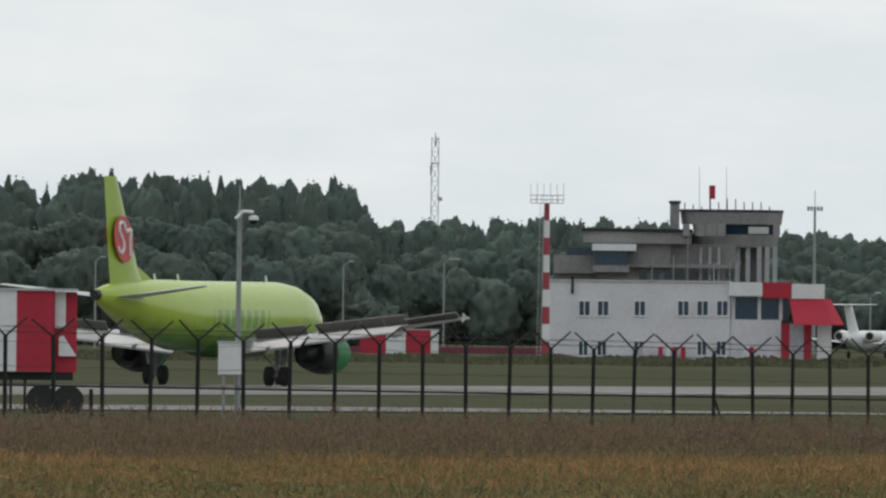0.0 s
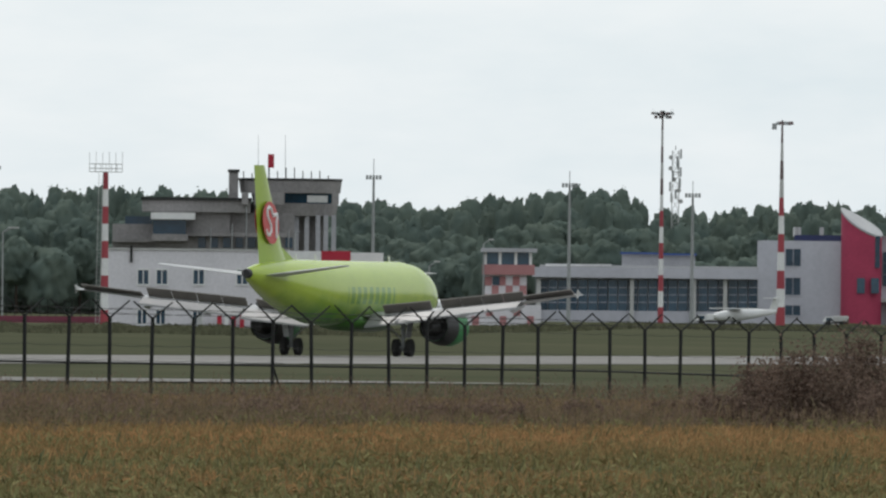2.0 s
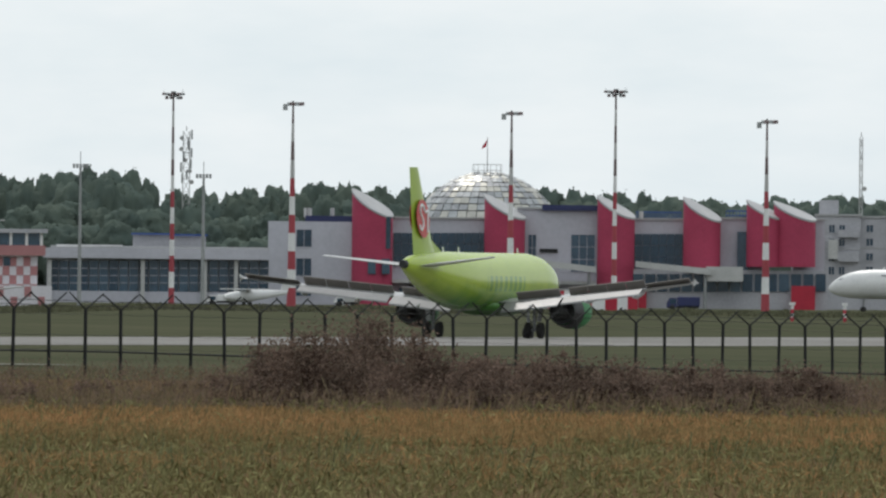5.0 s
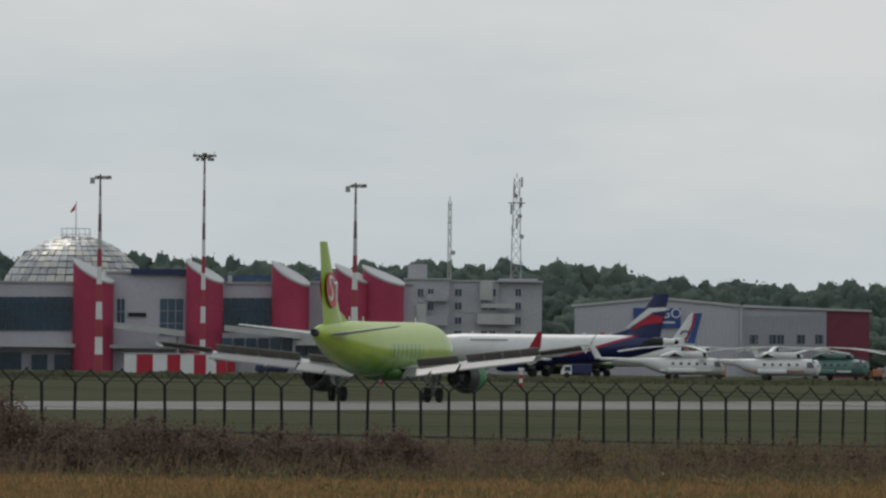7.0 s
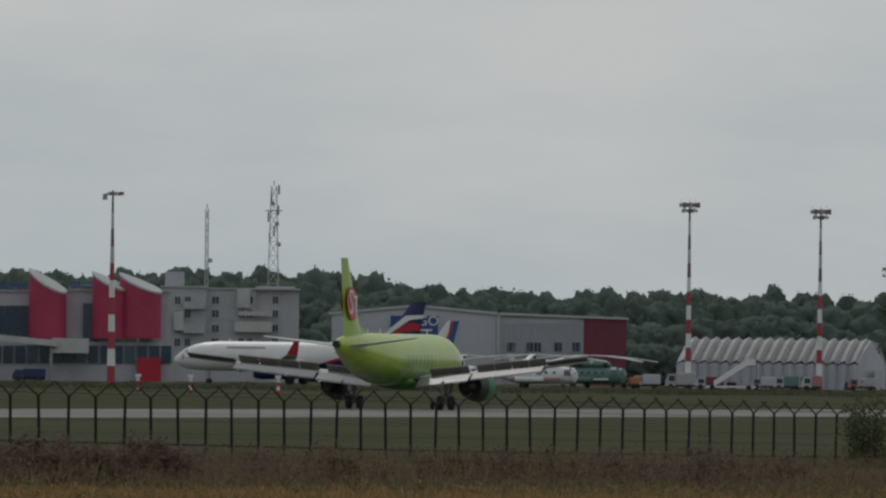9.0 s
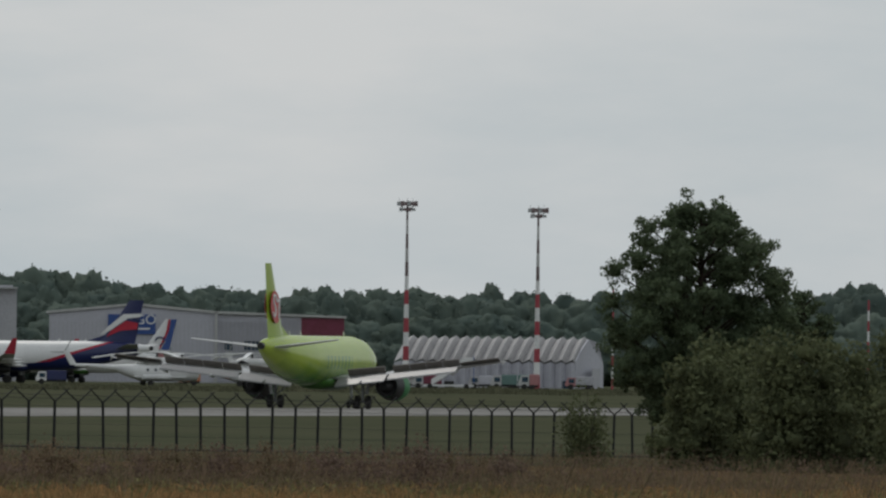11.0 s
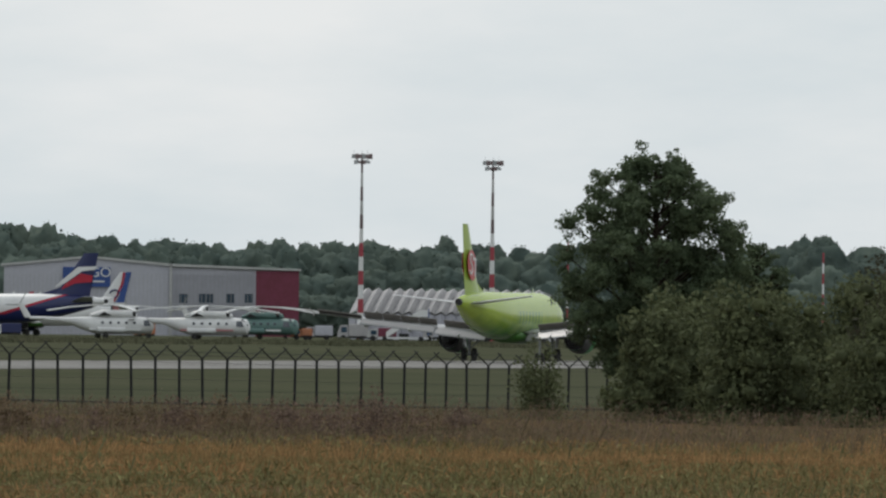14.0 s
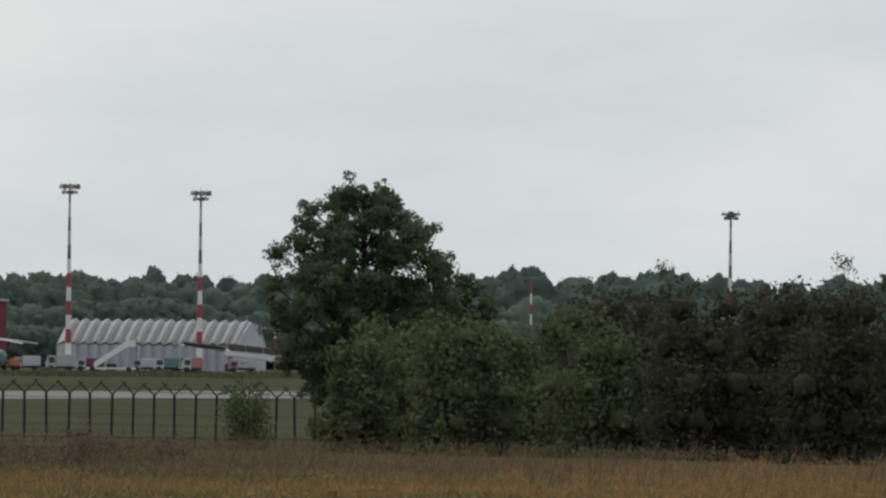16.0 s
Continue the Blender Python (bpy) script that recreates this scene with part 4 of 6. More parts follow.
def antenna_mast():
    st = Site(966, 1770)
    ob = thing("antenna_mast", st.m, "red and white banded antenna mast with a railed platform", "mast")
    banded(ob, st, 968, 360, 560, 0.42, 0.26, 9)
    z = st.h(360, 970); w = 29 * st.k
    bm = bmesh.new()
    for o in (0, 0.35, 0.8):
        for a, b in (((-w, -0.8), (w, -0.8)), ((-w, 0.8), (w, 0.8)), ((-w, -0.8), (-w, 0.8)), ((w, -0.8), (w, 0.8))):
            tube(bm, (*a, z + o), (*b, z + o), 0.05, seg=4)
    for i in range(7):
        x = -w + 2 * w * i / 6
        for y in (-0.8, 0.8):
            tube(bm, (x, y, z), (x, y, z + 0.8), 0.04, seg=4)
    part("platform", bm, LTGREY, ob)
    for i in range(6):
        x = -w + 2 * w * i / 5
        bm = bmesh.new(); tube(bm, (x, 0.8, z), (x, 0.8, z + 1.95 + 0.1 * (i % 2)), 0.035, seg=4); part("aerial", bm, LTGREY, ob)
    bm = bmesh.new()
    for s in (-1, 1):
        tube(bm, (-0.7 + 0.2 * s, -0.3, 0), (-0.5 + 0.2 * s, -0.3, z), 0.03, seg=4)
    for i in range(40):
        tube(bm, (-0.9 + 0.2 * i / 40, -0.3, z * i / 40), (-0.5 + 0.2 * i / 40, -0.3, z * i / 40), 0.02, seg=4)
    part("ladder", bm, LTGREY, ob)


antenna_mast()


def street_lamp(b, top, d, arms=1):
    st = Site(b, d)
    ob = thing("street_lamp", st.m, "grey steel street lamp before the trees", "street lamp", "street lamps along the road")
    z = st.h(top)
    bm = bmesh.new(); tube(bm, (0, 0, 0), (0, 0, z - 0.5), 0.13, 0.09, 6); part("pole", bm, STEEL, ob)
    for i in range(arms):
        bm = bmesh.new(); l = 0.7 + 0.6 * i
        tube(bm, (0, 0, z - 0.5), (l, -0.2, z), 0.06, seg=5); arm = part("arm", bm, STEEL, ob)
        bm = bmesh.new(); quad_box(bm, l - 0.1, l + 0.55, -0.3, -0.05, z - 0.05, z + 0.12); part("lamp_head", bm, LTGREY, arm)


for b, top, d, n in ((168, 455, 2100, 1), (607, 463, 2100, 1), (785, 459, 2050, 2), (1636, 480, 2150, 1), (1300, 464, 2300, 1), (1540, 519, 2050, 1)):
    street_lamp(b, top, d, n)


def tall_mast(b, top, d, head):
    st = Site(b, d)
    ob = thing("pole_mast", st.m, "slender grey mast with a small lamp head", "mast", "slender grey masts")
    z = st.h(top)
    bm = bmesh.new(); tube(bm, (0, 0, 0), (0, 0, st.h(head)), 0.28, 0.14, 8); tube(bm, (0, 0, st.h(head)), (0, 0, z), 0.05, seg=5); part("pole", bm, STEEL, ob)
    for i in range(-2, 3):
        bm = bmesh.new(); quad_box(bm, i * 0.42 - 0.16, i * 0.42 + 0.16, -0.25, 0.1, st.h(head) - 0.25, st.h(head) + 0.3); part("lamp", bm, STEEL, ob)


for b, top, head in ((1440, 337, 370), (1787, 358, 384), (2005, 376, 402)):
    tall_mast(b, top, 2250, head)


# ---------------------------------------------------------------- barriers and small huts
def striped_box(b0, b1, h0, h1, d, cuts, label, first=RED):
    st = Site((b0 + b1) / 2, d)
    ob = thing("striped_container", st.m, label, "container")
    xs = [b0 + (b1 - b0) * c for c in (0, *cuts, 1)]
    for i, (a, b) in enumerate(zip(xs, xs[1:])):
        block(st, "panel", a, b, h0, h1, 0.02 * (i % 2), 2.4, (RED if (i % 2 == 0) == (first is RED) else WHITE), ob, True)
    block(st, "lid", b0 - 1, b1 + 1, h0 - 2, h0, -0.05, 2.45, LTGREY, ob)


striped_box(637, 776, 584, 634, 1950, (0.33, 0.58, 0.9), "red and white painted container on the grass")
striped_box(2594, 2775, 604, 640, 2350, (0.12, 0.28, 0.42, 0.55, 0.68, 0.8, 0.9), "row of red and white checked container panels", WHITE)


def checker_hut():
    st = Site(1675, 2150)
    ob = thing("checkered_tower", st.m, "small red and white checkered observation tower", "tower")
    B = lambda n, b0, b1, h0, h1, y0, y1, m, foot=False, p=ob: block(st, n, b0, b1, h0, h1, y0, y1, m, p, foot)
    B("stem", 1638, 1712, 542, 640, 1, 7, RENDERW, True)
    for i in range(6):
        for j in range(5):
            if (i + j) % 2 == 0:
                B("red_square", 1638 + i * 12.3, 1650.3 + i * 12.3, 545 + j * 16, 561 + j * 16, 0.9, 1.0, FADED)
    B("lower_wall", 1592, 1738, 595, 640, -1, 0.8, RENDERW, True)
    for i in range(6):
        B("red_square", 1592 + i * 24.3, 1604 + i * 24.3, 597 + (i % 2) * 18, 615 + (i % 2) * 18, -1.1, -1.0, FADED)
    B("cab_floor", 1633, 1726, 524, 542, 0, 8, FADED)
    B("cab_glazing", 1640, 1718, 502, 524, 0.4, 7, GLASSB)
    for b in (1636, 1662, 1690, 1716):
        B("cab_post", b, b + 5, 500, 526, 0.2, 0.4, WHITE)
    B("cab_roof", 1630, 1730, 495, 502, -0.4, 8, PANEL)
    B("window", 1652, 1664, 545, 560, 0.85, 0.9, GLASS)


checker_hut()


def far_fence():
    ob = thing("far_fence", Matrix(), "distant wire fence with a rusty foot", "fence")
    a, b = sight(470, 600, 2000), sight(968, 600, 2000)
    n = 34
    bm = bmesh.new()
    for i in range(n + 1):
        p = a.lerp(b, i / n); z = rise(p.x, p.y)
        tube(bm, (p.x, p.y, z), (p.x, p.y, z + 2.6), 0.05, seg=5)
        if i < n:
            q = a.lerp(b, (i + 1) / n)
            for h in (0.5, 1.2, 1.9, 2.3, 2.6):
                tube(bm, (p.x, p.y, z + h), (q.x, q.y, z + h), 0.025, seg=4)
    tagged(part("wire", bm, POST, ob), kind="stuff")
    bm = bmesh.new()
    d = (b - a).normalized().cross(Vector((0, 0, 1))) * 0.15
    slab(bm, ((a.x, a.y, 0.3), (b.x, b.y, 0.3), (b.x, b.y, 1.25), (a.x, a.y, 1.25)), d); part("foot_wall", bm, MAROON, ob)


far_fence()


def t_tail_jet():
    """A small white jet with a T-tail, parked tail towards the runway."""
    st = Site(1506, 1950, turn=radians(72))
    ob = thing("small_jet", st.m, "small white parked jet with a T-shaped tail", "jet")
    bm = bmesh.new(); loft(bm, ((-2, 0, 2.2, .3, .3), (1, 0, 2.0, 1.0, 1.0), (4, 0, 1.95, 1.2, 1.2), (13, 0, 1.95, 1.2, 1.2), (15.5, 0, 1.8, .8, .8), (16.6, 0, 1.7, .1, .1)), 20); body = part("fuselage", bm, WHITE, ob, smooth=True)
    bm = bmesh.new(); foil(bm, ((0, -0.8, 3.2, 2.7, 0.3), (0, -2.6, 0.3, 6.0, 0.2)), True); part("fin", bm, WHITE, ob)
    for s in (-1, 1):
        bm = bmesh.new(); foil(bm, ((0, -2.9, -0.2, 6.0, 0.16), (s * 3.6, -3.1, -1.5, 6.05, 0.1))); part("tailplane", bm, WHITE, ob)
        bm = bmesh.new(); foil(bm, ((s * 0.9, 5.0, 8.6, 1.6, 0.35), (s * 10, 5.4, 7.0, 2.5, 0.12))); part("wing", bm, WINGGREY, ob)
        bm = bmesh.new(); loft(bm, ((1.2, s * 1.8, 2.5, .55, .55), (2.5, s * 1.8, 2.5, .68, .68), (4.2, s * 1.8, 2.5, .6, .6)), 16); eng = part("engine", bm, WHITE, ob, smooth=True)
        bm = bmesh.new(); tube(bm, (1.15, s * 1.8, 2.5), (1.35, s * 1.8, 2.5), 0.42, seg=14); part("nozzle", bm, DARKMETAL, eng)
        bm = bmesh.new(); tube(bm, (6, s * 2.2, 0.4), (6, s * 2.2, 1.6), 0.1); part("gear_leg", bm, STEEL, ob); wheel(ob, 6, s * 2.2, 0.42, 0.42, 0.25)
    bm = bmesh.new(); tube(bm, (13.5, 0, 0.3), (13.5, 0, 1.2), 0.08); part("gear_leg", bm, STEEL, ob); wheel(ob, 13.5, 0, 0.32, 0.32, 0.2)


t_tail_jet()


# ---------------------------------------------------------------- terminal
def glass_wing():
    st = Site(1920, 2560)
    ob = thing("glass_wing", st.m, "low terminal wing with a long glazed front", "building")
    B = lambda n, b0, b1, h0, h1, y0, y1, m, foot=False, p=ob: block(st, n, b0, b1, h0, h1, y0, y1, m, p, foot)
    B("roof_slab", 1722, 2122, 530, 548, -1.5, 20, CLADDING)
    B("roof_light", 1745, 1862, 523, 527, 0, 14, WHITE)
    B("roof_upper", 1735, 2122, 526, 530, 0, 18, ROOFGREY)
    wall = B("core_wall", 1728, 2122, 548, 640, 1.0, 18, PANEL, True)
    n = 22
    for i in range(n):
        b = 1732 + i * 17.7
        bm = bmesh.new(); st.box(bm, b + 1, b + 16.7, 551, 606, 0.6, 0.9); p = part("pane", bm, GLASSB if i % 3 else GLASS, wall)
        bm = bmesh.new()
        for h in (564, 577, 590):
            st.box(bm, b + 1, b + 16.7, h, h + 1.2, 0.5, 0.6)
        part("mullion", bm, CLADDING, p)
    for b in (1730, 1895, 2005, 2060):
        B("column", b, b + 7, 548, 640, -0.6, 0.4, LTGREY, True)
    B("plinth", 1728, 2122, 606, 640, 0.2, 0.95, CLADDING, True)
    for b0, b1, h in ((1880, 1952, 505), (1952, 2010, 507)):
        B("roof_house", b0, b1, h, 526, 14, 24, PANEL); B("house_roof", b0 - 3, b1 + 3, h - 3, h, 13, 25, BLUE)


def oblique_drum(st, ob, b0, b1, h_left, h_right, h_foot, y0, foot=True, ry=None):
    """A red drum whose top is cut on a slant, with a grey cover."""
    cx, r = st.x((b0 + b1) / 2), (b1 - b0) / 2 * st.k
    ry = ry or r
    seg = 28
    z0 = 0.0 if foot else st.h(h_foot, b0)
    zl, zr = st.h(h_left, b0), st.h(h_right, b1)
    bm = bmesh.new()
    ang = [2 * math.pi * i / seg for i in range(seg)]
    top = lambda x, y, o: zl + (zr - zl) * ((x / r + 1) / 2) ** 0.8 + 0.22 * (y / ry) * (zl - zr) + o
    lo = [bm.verts.new((cx + r * math.cos(a), y0 + ry + ry * math.sin(a), z0)) for a in ang]
    hi = [bm.verts.new((cx + r * math.cos(a), y0 + ry + ry * math.sin(a), top(r * math.cos(a), ry * math.sin(a), 0))) for a in ang]
    for i in range(seg):
        bm.faces.new((lo[i], lo[(i + 1) % seg], hi[(i + 1) % seg], hi[i]))
    bm.faces.new(lo[::-1])
    drum = part("drum", bm, DRUMRED, ob, "red drum cut on a slant", smooth=True)
    bm = bmesh.new()
    a0 = [bm.verts.new((cx + r * 1.04 * math.cos(a), y0 + ry + ry * 1.04 * math.sin(a), top(r * math.cos(a), ry * math.sin(a), 0.0))) for a in ang]
    a1 = [bm.verts.new((v.co.x, v.co.y, v.co.z + 0.3)) for v in a0]
    bm.faces.new(a0[::-1]); bm.faces.new(a1)
    for i in range(seg):
        bm.faces.new((a0[i], a0[(i + 1) % seg], a1[(i + 1) % seg], a1[i]))
    part("slanted_cover", bm, ROOFGREY, drum, "grey slanted cover")
    return drum


def terminal():
    st = Site(2600, 2600)
    ob = thing("terminal", st.m, "grey airport terminal with slanted red drums and glazed bays", "terminal")
    B = lambda n, b0, b1, h0, h1, y0, y1, m, foot=False, p=ob: block(st, n, b0, b1, h0, h1, y0, y1, m, p, foot)
    east = B("wall", 2120, 2270, 482, 640, -2, 20, CLADDING, True)
    B("parapet", 2185, 2270, 472, 482, -1.5, 20, NAVY)
    for h0, h1 in ((496, 527), (547, 578), (596, 614)):
        window(st, 2170, 2197, h0, h1, east, -2.01, 1, 1, CLADDING, GLASS)
    d = oblique_drum(st, ob, 2268, 2340, 427, 474, 620, -5)
    bm = bmesh.new(); st.box(bm, 2322, 2337, 474, 530, -4.2, -3.4); part("slot_window", bm, GLASS, d)
    for b in (2297, 2322):
        bm = bmesh.new(); st.box(bm, b, b + 14, 548, 575, -5.25, -4.0); part("porthole", bm, GLASSB, d)
    # long bays between the drums
    bays = ((2338, 2512, 477, 502, 562), (2560, 2706, 460, 500, 999), (2764, 2858, 479, 504, 566), (2918, 3000, 478, 500, 999), (3050, 3105, 480, 999, 999))
    for i, (b0, b1, top, g0, g1) in enumerate(bays):
        w = B("wall", b0, b1, top, 640, 1 + 0.3 * i, 22, CLADDING, True)
        B("coping", b0, b1, top - 3, top, 0.6 + 0.3 * i, 22, ROOFGREY)
        if g1 < 900:
            n = int((b1 - b0) / 14)
            for j in range(n):
                for q in range(3):
                    h0, h1 = g0 + (g1 - g0) * q / 3, g0 + (g1 - g0) * (q + 1) / 3
                    a = b0 + 4 + (b1 - b0 - 8) * j / n
                    bm = bmesh.new(); st.box(bm, a, a + (b1 - b0 - 8) / n - 0.9, h0, h1 - 0.9, 0.7 + 0.3 * i, 0.95 + 0.3 * i); part("pane", bm, GLASS, w)
    B("roof_band", 2604, 2712, 453, 463, 0.5, 12, NAVY)
    window(st, 2656, 2698, 505, 571, ob, 1.28, 2, 3, CLADDING, GLASSB)
    window(st, 2580, 2594, 505, 552, ob, 1.28, 1, 2, CLADDING, GLASS)
    window(st, 2704, 2718, 508, 560, ob, 1.0, 1, 2, CLADDING, GLASS)
    B("recess", 2730, 2760, 508, 560, 0.8, 1.5, GLASS)
    B("vent", 2600, 2632, 530, 537, 1.0, 1.3, DARKMETAL)
    B("panel", 2950, 2970, 500, 600, 0.8, 1.9, GLASSB)
    for b0, b1, hl, hr, hf, foot in ((2502, 2574, 437, 478, 632, True), (2702, 2768, 439, 477, 632, True), (2854, 2920, 442, 482, 567, False), (2966, 3028, 447, 478, 562, False), (3014, 3088, 449, 482, 562, False)):
        oblique_drum(st, ob, b0, b1, hl, hr, hf, -3.5, foot)
    # ground-floor openings, canopies
    for b0, b1, h0 in ((2352, 2412, 600), (2430, 2458, 604), (2470, 2500, 604)):
        B("door_bay", b0, b1, h0, 634, 0.4, 0.9, GLASS, True)
    B("canopy", 2338, 2700, 586, 592, -2, 1.0, LTGREY)
    B("glazed_hall", 2760, 3110, 568, 640, -1.5, 0.9, PANEL, True)
    for i in range(16):
        a = 2766 + i * 21.5
        bm = bmesh.new(); st.box(bm, a, a + 18, 575, 606, -1.75, -1.55); part("pane", bm, GLASS if i % 4 else GLASSB, ob)
    B("red_kiosk", 3046, 3088, 596, 640, -3, -1.6, RED, True)
    B("red_kiosk", 2776, 2790, 600, 640, -3, -1.6, RED, True)
    # air bridge arms
    for b0, h0, b1, h1, y in ((2576, 547, 2700, 562, -6), (2770, 552, 2905, 566, -7)):
        bm = bmesh.new()
        p, q = Vector((st.x(b0), y, st.h(h0, b0))), Vector((st.x(b1), y, st.h(h1, b1)))
        slab(bm, (p, q, q - Vector((0, 0, 0.9)), p - Vector((0, 0, 0.9))), (0, 2.2, 0)); br = part("air_bridge", bm, LTGREY, ob, "pale sloping air bridge")
        bm = bmesh.new(); tube(bm, (q.x - 1, y + 1, 0), (q.x - 1, y + 1, q.z - 0.9), 0.25); part("bridge_leg", bm, STEEL, br)
    B("bridge_box", 2895, 2960, 562, 588, -6, -2, LTGREY)
    for b in (2185, 2192, 2232, 2780, 2880, 3030):
        bm = bmesh.new(); tube(bm, (st.x(b), 6, st.h(479)), (st.x(b), 6, st.h(462)), 0.3, seg=8); part("roof_unit", bm, LTGREY, ob)
    bm = bmesh.new()
    for i in range(26):
        a = 2770 + i * 3.2
        st.box(bm, a, a + 1.2, 466, 479, 8, 8.2)
    st.box(bm, 2770, 2852, 464, 466, 7.9, 8.3); part("roof_rail", bm, BLUE, ob)
    bm = bmesh.new(); st.box(bm, 2930, 2972, 462, 464, 7, 7.2); st.box(bm, 2930, 2972, 470, 472, 7, 7.2)
    for a in range(2930, 2974, 6):
        st.box(bm, a, a + 1, 462, 480, 7, 7.2)
    part("roof_rail", bm, BLUE, ob)


def dome():
    st = Site(2507, 2630)
    ob = thing("terminal_dome", st.m, "silver panelled dome over the terminal with a flag", "dome")
    cx, r, zt, zb = st.x(2508, 440), 128 * st.k, st.h(393), st.h(476)
    bm = bmesh.new(); tube(bm, (cx, 14, 0), (cx, 14, zb + 0.05), r * 0.98, r * 0.98, 40); part("drum_wall", bm, CLADDING, ob)
    seg, lat = 44, 11
    R = (r * r + (zt - zb) ** 2) / (2 * (zt - zb)); zc = zt - R; th = math.asin(min(1, r / R))
    P = lambda t, a, o=0: Vector((cx + (R + o) * math.sin(t) * math.cos(a), 14 + (R + o) * math.sin(t) * math.sin(a), zc + (R + o) * math.cos(t)))
    rng = random.Random(3)
    shell = bmesh.new()
    rings = [[shell.verts.new(P(th * j / lat + 0.01, 2 * math.pi * i / seg, -0.12)) for i in range(seg)] for j in range(lat + 1)]
    for a, b in zip(rings, rings[1:]):
        for i in range(seg):
            shell.faces.new((a[i], a[(i + 1) % seg], b[(i + 1) % seg], b[i]))
    sh = part("shell", shell, DARKMETAL, ob)
    for j in range(1, lat):
        for i in range(seg // 2):
            # panels of the half that faces the runway, each tilted a little
            a0, a1 = math.pi + 2 * math.pi * i / seg, math.pi + 2 * math.pi * (i + 0.93) / seg
            t0, t1 = th * (j + 0.07) / lat, th * (j + 0.93) / lat
            o = [rng.uniform(-0.06, 0.10) for _ in range(4)]
            raw("panel", [P(t0, a0, o[0]), P(t0, a1, o[1]), P(t1, a1, o[2]), P(t1, a0, o[3])], [(0, 1, 2, 3)], DOMESHEETS[rng.randrange(3)], sh)
    bm = bmesh.new(); tube(bm, (cx, 14, zt - 0.2), (cx, 14, zt + 62 * st.k), 0.09, 0.05, 6); pole = part("flagpole", bm, LTGREY, ob)
    bm = bmesh.new(); slab(bm, ((cx, 14, zt + 58 * st.k), (cx - 0.2, 14, zt + 45 * st.k), (cx - 0.9, 14.1, zt + 40 * st.k), (cx - 0.75, 14.1, zt + 46 * st.k)), (0, 0.04, 0)); part("flag", bm, RED, pole)
    bm = bmesh.new()
    for o in (0.2, 1.1):
        pts = [(cx + 2.2 * math.cos(2 * math.pi * i / 14), 14 + 2.2 * math.sin(2 * math.pi * i / 14), zt + o) for i in range(14)]
        for p, q in zip(pts, pts[1:] + pts[:1]):
            tube(bm, p, q, 0.05, seg=4)
    for p in pts:
        tube(bm, (p[0], p[1], zt - 0.3), p, 0.05, seg=4)
    part("crown_rail", bm, LTGREY, ob)


glass_wing()
terminal()
dome()


def apartment_block():
    st = Site(3210, 2680)
    ob = thing("apartment_block", st.m, "worn grey concrete-panel apartment block with white balconies", "building")
    B = lambda n, b0, b1, h0, h1, y0, y1, m, foot=False, p=ob: block(st, n, b0, b1, h0, h1, y0, y1, m, p, foot)
    w1 = B("wall", 3088, 3168, 472, 640, -1, 14, PANEL, True)
    w2 = B("wall", 3168, 3255, 476, 640, 0, 14, PANEL, True)
    w3 = B("wall", 3255, 3332, 476, 640, 0.8, 14, PANEL, True)
    B("roof", 3086, 3170, 469, 472, -1.3, 14, ROOFGREY); B("roof", 3170, 3334, 473, 476, -0.3, 14, ROOFGREY)
    B("roof_house", 3094, 3128, 444, 470, 4, 10, PANEL); B("roof_house", 3255, 3325, 470, 474, 4, 10, PANEL)
    for h in (488, 512, 538, 562):
        for b in (3094, 3112, 3130):
            window(st, b, b + 10, h, h + 14, w1, -1.01, 1, 1, PANEL, GLASS, 0.1)
        window(st, 3178, 3190, h, h + 13, w2, -0.01, 1, 1, PANEL, GLASS, 0.1)
        for b in (3225, 3240, 3285):
            window(st, b, b + 10, h, h + 13, w2 if b < 3255 else w3, -0.01 if b < 3255 else 0.79, 1, 1, PANEL, GLASS, 0.1)
    for b0, b1, h0, h1 in ((3111, 3128, 514, 548), (3128, 3165, 536, 553), (3128, 3165, 497, 510), (3222, 3245, 476, 508), (3218, 3284, 532, 551), (3225, 3284, 514, 522)):
        bm = bmesh.new(); c = -1.0 if b0 < 3168 else 0.0
        st.box(bm, b0, b1, h0, h1, c - 1.1, c - 0.02); part("balcony", bm, LTGREY if b1 - b0 > 40 or b0 < 3112 or b0 == 3222 else PANEL, ob, "pale balcony front")
    B("storey_line", 3088, 3168, 530, 532, -1.12, -1.02, ROOFGREY); B("storey_line", 3168, 3255, 528, 530, -0.12, -0.02, ROOFGREY)


